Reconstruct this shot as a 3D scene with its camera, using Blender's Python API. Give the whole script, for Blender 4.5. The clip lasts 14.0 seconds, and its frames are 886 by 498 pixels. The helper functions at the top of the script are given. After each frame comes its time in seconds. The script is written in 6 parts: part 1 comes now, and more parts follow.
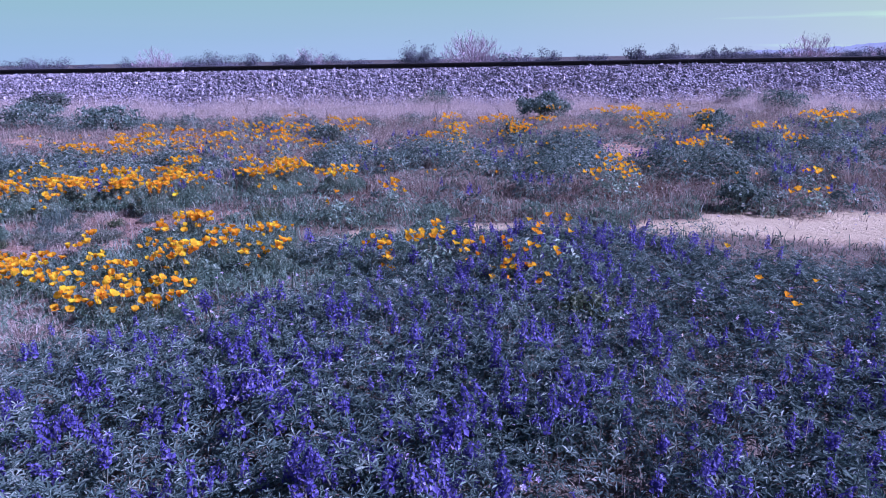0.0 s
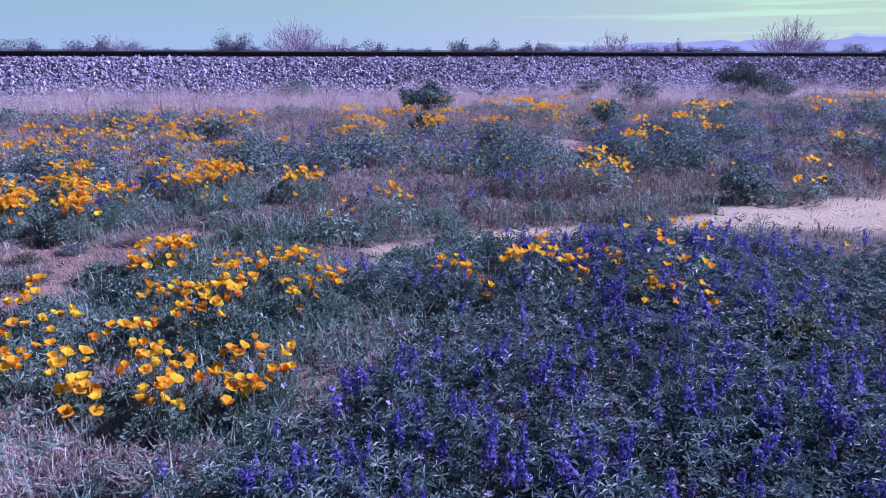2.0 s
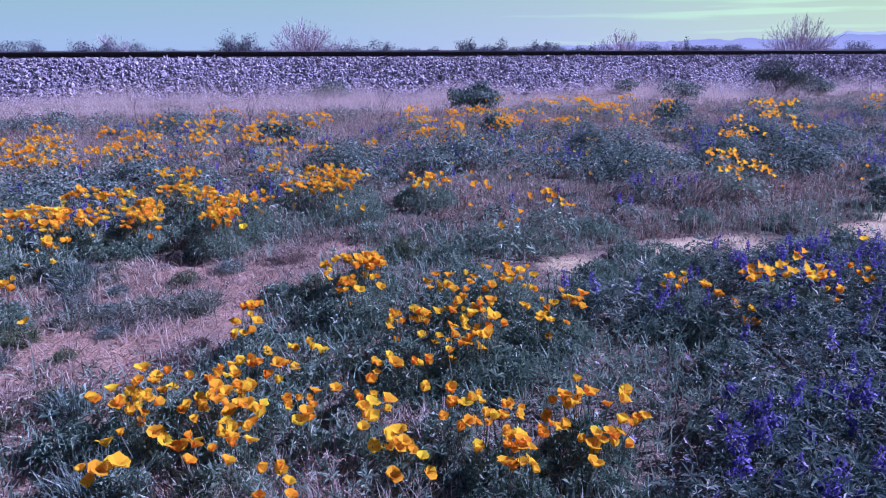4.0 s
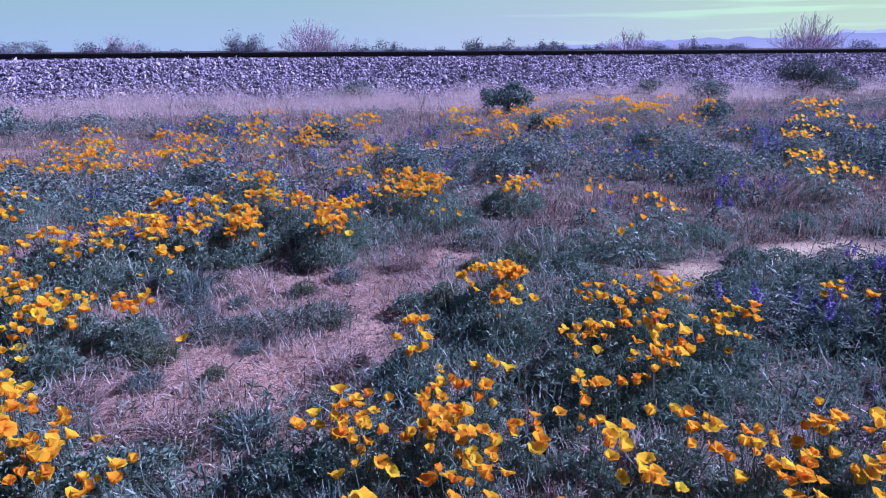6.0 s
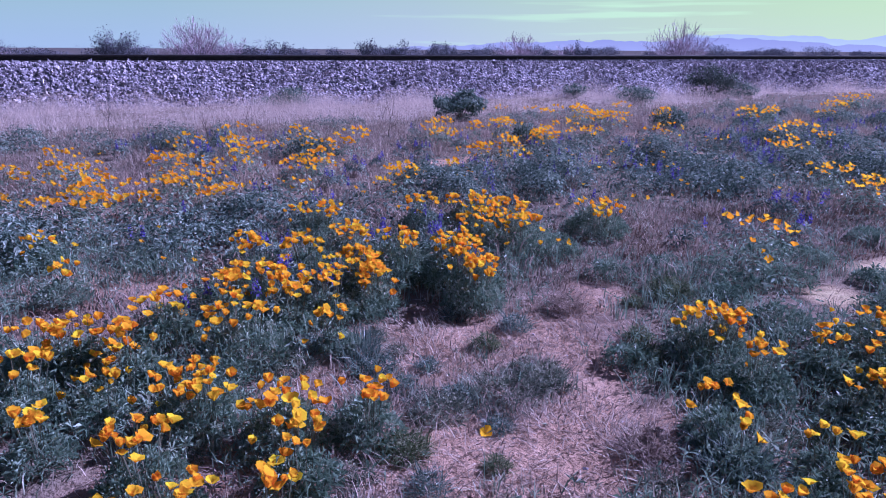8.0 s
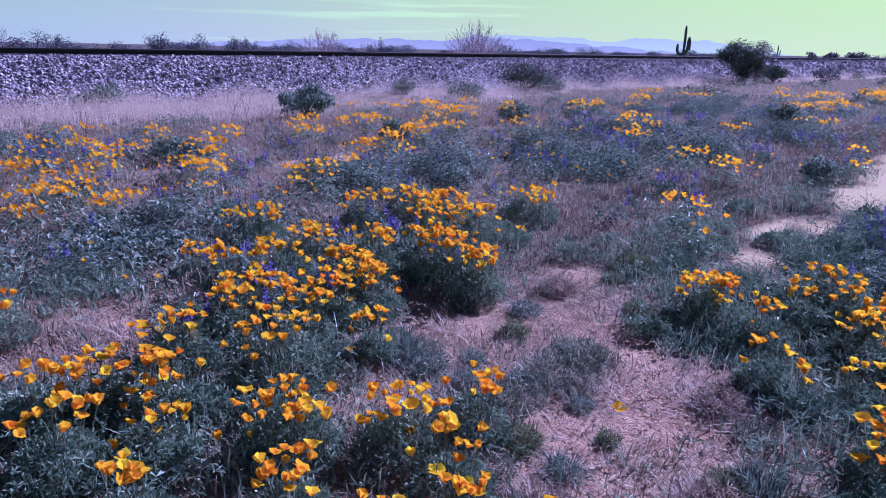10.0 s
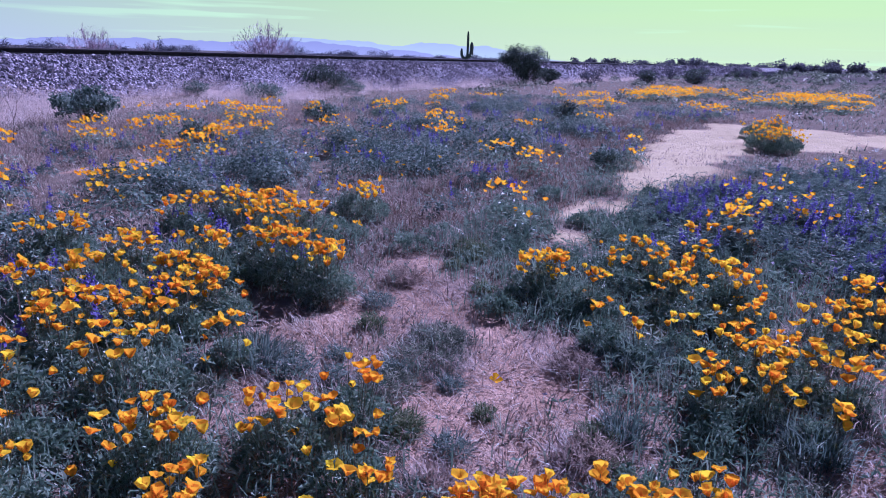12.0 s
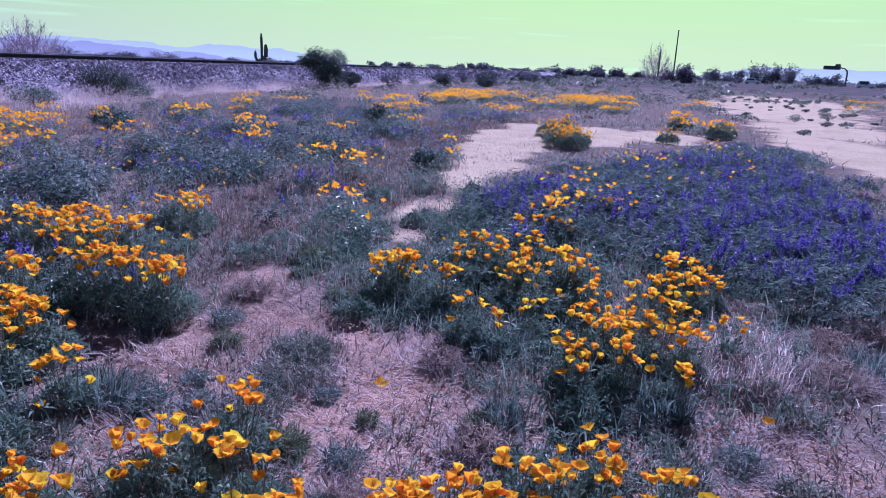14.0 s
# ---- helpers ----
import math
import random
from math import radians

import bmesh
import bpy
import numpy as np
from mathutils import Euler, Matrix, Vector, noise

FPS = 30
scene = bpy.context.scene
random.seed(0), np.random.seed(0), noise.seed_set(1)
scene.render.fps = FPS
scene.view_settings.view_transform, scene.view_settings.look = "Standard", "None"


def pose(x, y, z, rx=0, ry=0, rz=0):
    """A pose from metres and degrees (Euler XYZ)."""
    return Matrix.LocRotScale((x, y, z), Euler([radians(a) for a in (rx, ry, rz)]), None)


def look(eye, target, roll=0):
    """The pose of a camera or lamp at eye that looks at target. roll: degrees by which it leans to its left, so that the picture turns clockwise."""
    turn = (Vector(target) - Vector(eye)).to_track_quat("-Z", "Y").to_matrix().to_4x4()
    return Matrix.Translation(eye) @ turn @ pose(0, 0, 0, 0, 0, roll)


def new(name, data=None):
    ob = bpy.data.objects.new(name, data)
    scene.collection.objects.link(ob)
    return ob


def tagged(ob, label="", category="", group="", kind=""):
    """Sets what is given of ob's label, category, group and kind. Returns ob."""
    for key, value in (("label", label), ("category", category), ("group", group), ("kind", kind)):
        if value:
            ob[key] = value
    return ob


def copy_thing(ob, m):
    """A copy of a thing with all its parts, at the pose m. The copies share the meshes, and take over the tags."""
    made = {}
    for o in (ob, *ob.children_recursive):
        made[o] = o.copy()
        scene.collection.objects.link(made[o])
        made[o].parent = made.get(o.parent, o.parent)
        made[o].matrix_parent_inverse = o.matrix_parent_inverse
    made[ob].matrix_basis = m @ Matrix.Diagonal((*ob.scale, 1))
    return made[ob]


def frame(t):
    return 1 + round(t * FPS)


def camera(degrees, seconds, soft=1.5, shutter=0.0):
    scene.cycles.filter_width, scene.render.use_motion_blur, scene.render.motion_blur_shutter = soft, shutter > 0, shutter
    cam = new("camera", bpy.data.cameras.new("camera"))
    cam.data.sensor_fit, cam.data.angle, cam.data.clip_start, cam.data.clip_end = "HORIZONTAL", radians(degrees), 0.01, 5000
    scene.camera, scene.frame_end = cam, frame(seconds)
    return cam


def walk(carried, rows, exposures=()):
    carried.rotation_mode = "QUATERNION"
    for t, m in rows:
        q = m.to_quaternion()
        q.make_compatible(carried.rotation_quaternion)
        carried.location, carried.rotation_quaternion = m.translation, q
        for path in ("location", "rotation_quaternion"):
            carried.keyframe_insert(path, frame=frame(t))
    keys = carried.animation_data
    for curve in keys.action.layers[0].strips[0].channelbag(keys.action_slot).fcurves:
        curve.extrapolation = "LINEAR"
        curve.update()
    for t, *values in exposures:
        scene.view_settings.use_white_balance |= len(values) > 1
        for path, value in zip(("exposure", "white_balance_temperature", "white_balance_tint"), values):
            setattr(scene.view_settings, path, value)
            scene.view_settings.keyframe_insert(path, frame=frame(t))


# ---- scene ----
cam = camera(68.32, 14.0, soft=1.0)
PATH = [
    (0.0, pose(0.000, 0.000, 1.565, 73.73, 0.90, 4.48)),
    (0.5, pose(-0.431, 0.295, 1.548, 73.59, 0.72, 0.78)),
    (1.0, pose(-0.839, 0.567, 1.523, 73.38, 0.31, -3.93)),
    (1.5, pose(-1.308, 0.835, 1.485, 73.14, -0.07, -9.21)),
    (2.0, pose(-1.769, 1.093, 1.472, 73.04, -0.15, -11.75)),
    (2.5, pose(-2.267, 1.350, 1.454, 73.00, -0.10, -12.19)),
    (3.0, pose(-2.658, 1.589, 1.457, 73.02, -0.03, -12.37)),
    (3.2, pose(-2.758, 1.638, 1.470, 73.02, 0.00, -12.38)),
    (5.5, pose(-3.446, 1.996, 1.424, 73.02, 0.30, -12.37)),
    (6.0, pose(-3.772, 2.122, 1.462, 73.00, 0.29, -12.51)),
    (6.5, pose(-4.175, 2.364, 1.489, 73.02, 0.27, -13.01)),
    (7.0, pose(-4.551, 2.586, 1.548, 73.00, 0.08, -15.66)),
    (7.5, pose(-4.982, 2.837, 1.596, 73.00, -0.12, -19.49)),
    (7.7, pose(-5.129, 2.938, 1.612, 73.00, -0.19, -20.86)),
    (9.8, pose(-6.313, 3.711, 1.552, 72.98, -0.90, -38.64)),
    (10.0, pose(-6.350, 3.743, 1.554, 72.99, -0.98, -40.38)),
    (10.5, pose(-6.426, 3.820, 1.557, 73.08, -1.19, -44.97)),
    (11.0, pose(-6.474, 3.854, 1.559, 73.20, -1.37, -49.10)),
    (11.5, pose(-6.506, 3.897, 1.531, 73.41, -1.47, -53.73)),
    (12.0, pose(-6.522, 3.937, 1.481, 73.63, -1.64, -57.88)),
    (12.5, pose(-6.541, 3.984, 1.426, 73.83, -1.79, -62.40)),
    (13.0, pose(-6.575, 4.046, 1.395, 74.02, -1.93, -66.51)),
    (13.5, pose(-6.593, 4.124, 1.433, 74.24, -2.02, -70.97)),
    (14.0, pose(-6.610, 4.186, 1.462, 74.46, -2.07, -74.98)),
]
walk(cam, PATH, exposures=[(0.0, 0.50, 4510, 56), (14.0, 0.53, 4510, 56)])

# ---- world and sun ----
SUN_AZ, SUN_EL = radians(4.0), radians(37.0)      # azimuth of the sun from +x towards -y, its height
SUN_DIR = Vector((math.cos(SUN_EL) * math.cos(SUN_AZ), -math.cos(SUN_EL) * math.sin(SUN_AZ), math.sin(SUN_EL)))
sun = new("sun", bpy.data.lights.new("sun", "SUN"))
sun.data.energy, sun.data.angle, sun.data.color = 5.0, radians(0.6), (1.0, 0.95, 0.86)
sun.matrix_world = look((0, 0, 60), Vector((0, 0, 60)) - SUN_DIR)


class Nodes:
    """A short hand for building node trees."""

    def __init__(self, tree):
        self.tree = tree
        tree.nodes.clear()

    def add(self, kind):
        return self.tree.nodes.new(kind)

    def link(self, a, b):
        self.tree.links.new(a, b)

    def put(self, socket, value):
        if isinstance(value, bpy.types.NodeSocket):
            self.link(value, socket)
        else:
            socket.default_value = (*value, 1.0) if isinstance(value, tuple) and len(value) == 3 and socket.type == "RGBA" else value

    def mix(self, fac, a, b, blend="MIX"):
        n = self.add("ShaderNodeMix")
        n.data_type, n.blend_type = "RGBA", blend
        self.put(n.inputs[0], fac), self.put(n.inputs[6], a), self.put(n.inputs[7], b)
        return n.outputs[2]

    def math(self, op, a, b=0.5, clamp=False):
        n = self.add("ShaderNodeMath")
        n.operation, n.use_clamp = op, clamp
        self.put(n.inputs[0], a), self.put(n.inputs[1], b)
        return n.outputs[0]

    def noise(self, scale, detail=3.0, rough=0.55, vector=None):
        n = self.add("ShaderNodeTexNoise")
        n.inputs["Scale"].default_value, n.inputs["Detail"].default_value, n.inputs["Roughness"].default_value = scale, detail, rough
        if vector is not None:
            self.link(vector, n.inputs["Vector"])
        return n.outputs["Fac"]

    def ramp(self, fac, *stops):
        n = self.add("ShaderNodeValToRGB")
        while len(n.color_ramp.elements) < len(stops):
            n.color_ramp.elements.new(0.5)
        for e, (at, colour) in zip(n.color_ramp.elements, stops):
            e.position, e.color = at, (*colour, 1.0)
        self.put(n.inputs[0], fac)
        return n.outputs[0]


def build_world():
    world = bpy.data.worlds.new("sky")
    scene.world = world
    world.use_nodes = True
    n = Nodes(world.node_tree)
    sky = n.add("ShaderNodeTexSky")
    sky.sky_type, sky.sun_disc = "NISHITA", False
    sky.sun_elevation, sky.sun_rotation = SUN_EL, radians(90) + SUN_AZ
    sky.air_density, sky.dust_density, sky.ozone_density = 1.0, 1.2, 1.5
    coord = n.add("ShaderNodeTexCoord").outputs["Generated"]
    parts = n.add("ShaderNodeSeparateXYZ")
    n.link(coord, parts.inputs[0])
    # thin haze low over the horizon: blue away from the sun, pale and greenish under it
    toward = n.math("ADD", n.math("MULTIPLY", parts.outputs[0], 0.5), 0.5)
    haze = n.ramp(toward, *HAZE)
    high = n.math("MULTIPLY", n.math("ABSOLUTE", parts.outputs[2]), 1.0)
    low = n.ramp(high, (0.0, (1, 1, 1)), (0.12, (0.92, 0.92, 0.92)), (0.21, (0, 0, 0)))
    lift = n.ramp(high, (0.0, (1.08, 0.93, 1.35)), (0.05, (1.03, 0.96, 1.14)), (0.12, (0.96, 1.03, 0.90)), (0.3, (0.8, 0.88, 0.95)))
    # long thin cloud streaks towards the sun
    stretch = n.add("ShaderNodeMapping")
    stretch.inputs["Scale"].default_value = (1.9, 1.9, 46.0)
    n.link(coord, stretch.inputs["Vector"])
    streak = n.ramp(n.noise(1.6, 3.0, 0.5, stretch.outputs[0]), (0.59, (0, 0, 0)), (0.69, (1, 1, 1)))
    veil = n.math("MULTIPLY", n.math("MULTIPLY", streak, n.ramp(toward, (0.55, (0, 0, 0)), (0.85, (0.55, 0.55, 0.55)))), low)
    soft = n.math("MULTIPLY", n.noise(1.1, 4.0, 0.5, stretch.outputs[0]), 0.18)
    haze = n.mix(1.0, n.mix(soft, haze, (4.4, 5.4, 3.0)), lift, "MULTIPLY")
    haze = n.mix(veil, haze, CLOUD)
    scaled = n.mix(1.0, sky.outputs[0], (SKY_GAIN, SKY_GAIN, SKY_GAIN), "MULTIPLY")
    back = n.add("ShaderNodeBackground")
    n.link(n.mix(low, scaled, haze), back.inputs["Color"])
    back.inputs["Strength"].default_value = SKY_STRENGTH
    out = n.add("ShaderNodeOutputWorld")
    n.link(back.outputs[0], out.inputs["Surface"])


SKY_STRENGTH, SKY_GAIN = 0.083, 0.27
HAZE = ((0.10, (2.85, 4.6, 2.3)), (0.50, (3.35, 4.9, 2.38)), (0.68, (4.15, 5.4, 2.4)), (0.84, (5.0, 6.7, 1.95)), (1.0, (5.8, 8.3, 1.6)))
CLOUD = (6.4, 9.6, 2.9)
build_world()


# ---- materials ----
def material(name):
    m = bpy.data.materials.new(name)
    m.use_nodes = True
    return m, Nodes(m.node_tree)


def finish(n, shader):
    out = n.add("ShaderNodeOutputMaterial")
    n.link(shader, out.inputs["Surface"])


def plain(name, colour, rough=0.7, metal=0.0, vary=0.18, scale=9.0, bump=0.0):
    """A solid surface with mottling at two scales."""
    m, n = material(name)
    geo = n.add("ShaderNodeTexCoord").outputs["Object"]
    spots = n.math("ADD", n.math("MULTIPLY", n.noise(scale, 4, 0.6, geo), 0.6), n.math("MULTIPLY", n.noise(scale * 9, 3, 0.6, geo), 0.4))
    dark = tuple(c * (1 - vary * 1.6) for c in colour)
    light = tuple(min(1.0, c * (1 + vary * 1.4)) for c in colour)
    p = n.add("ShaderNodeBsdfPrincipled")
    n.link(n.ramp(spots, (0.3, dark), (0.7, light)), p.inputs["Base Color"])
    p.inputs["Roughness"].default_value, p.inputs["Metallic"].default_value = rough, metal
    if bump:
        b = n.add("ShaderNodeBump")
        b.inputs["Strength"].default_value, b.inputs["Distance"].default_value = 0.7, bump
        n.link(spots, b.inputs["Height"])
        n.link(b.outputs[0], p.inputs["Normal"])
    finish(n, p.outputs[0])
    return m


def leafy(name, stops, rough=0.45, through_light=0.35, patch=0.0, patch_colour=(0, 0, 0), per_object=0.0, gloss=0.35):
    """Thin plant parts: each island has its own tone, a share of the light shines through."""
    m, n = material(name)
    tone = n.add("ShaderNodeNewGeometry").outputs["Random Per Island"]
    if per_object:
        other = n.add("ShaderNodeObjectInfo").outputs["Random"]
        tone = n.math("ADD", n.math("MULTIPLY", tone, 1 - per_object), n.math("MULTIPLY", other, per_object))
    colour = n.ramp(tone, *stops)
    if patch:
        where = n.add("ShaderNodeTexCoord").outputs["Object"]
        spots = n.ramp(n.noise(0.9, 4, 0.6, where), (0.42, (0, 0, 0)), (0.62, (patch, patch, patch)))
        colour = n.mix(spots, colour, patch_colour)
    p = n.add("ShaderNodeBsdfPrincipled")
    n.link(colour, p.inputs["Base Color"])
    p.inputs["Roughness"].default_value, p.inputs["Specular IOR Level"].default_value = rough, gloss
    t = n.add("ShaderNodeBsdfTranslucent")
    n.link(colour, t.inputs["Color"])
    both = n.add("ShaderNodeMixShader")
    both.inputs[0].default_value = through_light
    n.link(p.outputs[0], both.inputs[1])
    n.link(t.outputs[0], both.inputs[2])
    finish(n, both.outputs[0])
    return m


def soil_material():
    m, n = material("desert_soil")
    where = n.add("ShaderNodeTexCoord").outputs["Object"]
    broad = n.noise(0.35, 4, 0.6, where)
    mid = n.noise(3.5, 5, 0.65, where)
    fine = n.noise(60, 4, 0.7, where)
    grit = n.noise(260, 2, 0.6, where)
    base = n.ramp(mid, (0.25, (0.24, 0.135, 0.085)), (0.5, (0.44, 0.28, 0.19)), (0.75, (0.57, 0.39, 0.28)))
    base = n.mix(n.ramp(broad, (0.4, (0, 0, 0)), (0.65, (0.5, 0.5, 0.5))), base, (0.46, 0.31, 0.225))
    base = n.mix(n.ramp(fine, (0.52, (0, 0, 0)), (0.70, (0.75, 0.75, 0.75))), base, (0.21, 0.15, 0.12))
    base = n.mix(n.ramp(grit, (0.60, (0, 0, 0)), (0.72, (0.5, 0.5, 0.5))), base, (0.56, 0.45, 0.34))
    scuff = n.noise(11, 6, 0.72, where)
    base = n.mix(n.ramp(scuff, (0.50, (0, 0, 0)), (0.66, (0.5, 0.5, 0.5))), base, (0.19, 0.14, 0.11))
    base = n.mix(n.ramp(scuff, (0.30, (0.6, 0.6, 0.6)), (0.42, (0, 0, 0))), base, (0.55, 0.42, 0.32))
    # pale dried silt on the open pan, dark plant litter below the growth, and the brushy plain all round
    place = n.add("ShaderNodeSeparateXYZ")
    n.link(where, place.inputs[0])
    kinds = n.add("ShaderNodeAttribute")
    kinds.attribute_name = "soil_kind"
    split = n.add("ShaderNodeSeparateColor")
    n.link(kinds.outputs["Color"], split.inputs[0])
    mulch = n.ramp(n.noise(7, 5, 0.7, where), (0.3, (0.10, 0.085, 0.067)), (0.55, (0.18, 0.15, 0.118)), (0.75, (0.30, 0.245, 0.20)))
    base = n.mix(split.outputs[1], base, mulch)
    silt = n.mix(n.ramp(n.noise(30, 4, 0.7, where), (0.58, (0, 0, 0)), (0.72, (0.5, 0.5, 0.5))), n.ramp(n.noise(1.2, 4, 0.6, where), (0.3, (0.47, 0.375, 0.225)), (0.7, (0.59, 0.48, 0.295))), (0.33, 0.24, 0.18))
    base = n.mix(split.outputs[0], base, silt)
    far_x = n.ramp(n.math("DIVIDE", n.math("ABSOLUTE", place.outputs[0]), 400.0, True), (0.13, (0, 0, 0)), (0.24, (1, 1, 1)))
    far_y = n.ramp(n.math("DIVIDE", n.math("ABSOLUTE", place.outputs[1]), 100.0, True), (0.24, (0, 0, 0)), (0.30, (1, 1, 1)))
    brush = n.ramp(n.noise(0.12, 5, 0.7, where), (0.3, (0.07, 0.07, 0.06)), (0.55, (0.125, 0.11, 0.10)), (0.75, (0.22, 0.18, 0.16)))
    base = n.mix(n.math("MAXIMUM", far_x, far_y), base, brush)
    p = n.add("ShaderNodeBsdfPrincipled")
    n.link(base, p.inputs["Base Color"])
    p.inputs["Roughness"].default_value = 0.95
    p.inputs["Specular IOR Level"].default_value = 0.0
    b = n.add("ShaderNodeBump")
    b.inputs["Strength"].default_value, b.inputs["Distance"].default_value = 0.85, 0.045
    height = n.math("ADD", n.math("MULTIPLY", n.noise(14, 5, 0.65, where), 1.0), n.math("MULTIPLY", fine, 0.35))
    n.link(height, b.inputs["Height"])
    n.link(b.outputs[0], p.inputs["Normal"])
    finish(n, p.outputs[0])
    return m


def stone_material():
    m, n = material("ballast_stone")
    tone = n.add("ShaderNodeNewGeometry").outputs["Random Per Island"]
    where = n.add("ShaderNodeTexCoord").outputs["Object"]
    colour = n.ramp(tone, (0.0, (0.17, 0.15, 0.175)), (0.35, (0.29, 0.255, 0.285)), (0.7, (0.43, 0.38, 0.415)), (1.0, (0.62, 0.545, 0.575)))
    colour = n.mix(n.math("MULTIPLY", n.noise(25, 4, 0.65, where), 0.35), colour, (0.19, 0.165, 0.18))
    p = n.add("ShaderNodeBsdfPrincipled")
    n.link(colour, p.inputs["Base Color"])
    p.inputs["Roughness"].default_value = 0.9
    p.inputs["Specular IOR Level"].default_value = 0.2
    finish(n, p.outputs[0])
    return m


def ballast_bed_material():
    """Packed crushed stone: cells of their own tone with dark joints and a broken surface."""
    m, n = material("ballast_bed")
    where = n.add("ShaderNodeTexCoord").outputs["Object"]
    cell = n.add("ShaderNodeTexVoronoi")
    cell.inputs["Scale"].default_value = 11.0
    n.link(where, cell.inputs["Vector"])
    tone = n.add("ShaderNodeSeparateColor")
    n.link(cell.outputs["Color"], tone.inputs[0])
    colour = n.ramp(tone.outputs[0], (0.0, (0.13, 0.115, 0.135)), (0.5, (0.27, 0.24, 0.27)), (1.0, (0.50, 0.44, 0.475)))
    colour = n.mix(n.ramp(cell.outputs["Distance"], (0.4, (0, 0, 0)), (0.75, (0.75, 0.75, 0.75))), colour, (0.09, 0.08, 0.095))
    p = n.add("ShaderNodeBsdfPrincipled")
    n.link(colour, p.inputs["Base Color"])
    p.inputs["Roughness"].default_value = 0.95
    b = n.add("ShaderNodeBump")
    b.inputs["Strength"].default_value, b.inputs["Distance"].default_value = 1.0, 0.09
    n.link(n.math("SUBTRACT", n.math("MULTIPLY", tone.outputs[1], 0.6), cell.outputs["Distance"]), b.inputs["Height"])
    n.link(b.outputs[0], p.inputs["Normal"])
    finish(n, p.outputs[0])
    return m


def petal_material():
    m, n = material("poppy_petal")
    geo = n.add("ShaderNodeNewGeometry").outputs["Random Per Island"]
    other = n.add("ShaderNodeObjectInfo").outputs["Random"]
    tone = n.math("ADD", n.math("MULTIPLY", geo, 0.45), n.math("MULTIPLY", other, 0.55))
    colour = n.ramp(tone, (0.08, (0.82, 0.25, 0.0)), (0.35, (0.87, 0.39, 0.0)), (0.65, (0.90, 0.54, 0.0)), (0.95, (0.92, 0.73, 0.0)))
    d = n.add("ShaderNodeBsdfPrincipled")
    n.link(colour, d.inputs["Base Color"])
    d.inputs["Roughness"].default_value = 0.5
    d.inputs["Specular IOR Level"].default_value = 0.0
    t = n.add("ShaderNodeBsdfTranslucent")
    n.link(colour, t.inputs["Color"])
    both = n.add("ShaderNodeMixShader")
    both.inputs[0].default_value = 0.5
    n.link(d.outputs[0], both.inputs[1])
    n.link(t.outputs[0], both.inputs[2])
    finish(n, both.outputs[0])
    return m


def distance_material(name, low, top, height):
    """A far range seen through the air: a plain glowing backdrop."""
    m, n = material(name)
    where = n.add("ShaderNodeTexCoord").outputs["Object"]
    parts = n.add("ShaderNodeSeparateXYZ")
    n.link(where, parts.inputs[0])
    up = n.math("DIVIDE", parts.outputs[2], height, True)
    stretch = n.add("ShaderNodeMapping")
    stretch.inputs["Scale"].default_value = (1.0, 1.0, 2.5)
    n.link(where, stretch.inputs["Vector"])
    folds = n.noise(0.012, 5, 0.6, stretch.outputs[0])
    # haze, paler towards the foot, and dark folds are painted into the glow colour
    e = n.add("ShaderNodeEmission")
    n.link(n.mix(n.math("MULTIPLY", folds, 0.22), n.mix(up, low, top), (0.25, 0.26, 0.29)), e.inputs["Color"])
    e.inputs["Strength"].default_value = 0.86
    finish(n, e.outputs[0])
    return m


SOIL = soil_material()
STONE = stone_material()
RAIL_STEEL = plain("rusty_rail_steel", (0.02, 0.015, 0.016), 0.8, 0.2, 0.3, 6.0)
RAIL_HEAD = plain("worn_rail_head", (0.32, 0.31, 0.31), 0.35, 0.9, 0.1, 6.0)
TIE_WOOD = plain("weathered_tie", (0.12, 0.09, 0.07), 0.9, 0.0, 0.3, 5.0, 0.01)
CORE = ballast_bed_material()
PETAL = petal_material()
POPPY_LEAF = leafy("poppy_foliage", ((0.0, (0.07, 0.115, 0.08)), (0.4, (0.175, 0.26, 0.185)), (0.75, (0.305, 0.395, 0.295)), (1.0, (0.53, 0.565, 0.45))), 0.45, 0.28, per_object=0.2, gloss=0.4)
POPPY_STEM = leafy("poppy_stem", ((0.0, (0.10, 0.13, 0.08)), (1.0, (0.24, 0.22, 0.16))), 0.5, 0.2)
LUPINE_LEAF = leafy("lupine_leaf", ((0.0, (0.044, 0.075, 0.064)), (0.5, (0.122, 0.177, 0.146)), (0.8, (0.245, 0.32, 0.262)), (1.0, (0.50, 0.545, 0.455))), 0.45, 0.33, per_object=0.15, gloss=0.4)
LUPINE_BLOOM = leafy("lupine_bloom", ((0.0, (0.06, 0.046, 0.19)), (0.5, (0.14, 0.11, 0.37)), (0.85, (0.26, 0.215, 0.50)), (1.0, (0.49, 0.42, 0.63))), 0.5, 0.45, per_object=0.25)
LUPINE_PINK = leafy("faded_bloom", ((0.0, (0.36, 0.24, 0.46)), (1.0, (0.66, 0.55, 0.68))), 0.5, 0.4)
STRAW = leafy("dry_straw", ((0.0, (0.145, 0.108, 0.083)), (0.5, (0.345, 0.265, 0.207)), (1.0, (0.65, 0.54, 0.435))), 0.6, 0.35, 0.4, (0.315, 0.228, 0.218))
TALL_STRAW = leafy("tall_dry_grass", ((0.0, (0.50, 0.40, 0.34)), (0.5, (0.68, 0.555, 0.48)), (1.0, (0.86, 0.745, 0.66))), 0.65, 0.5)
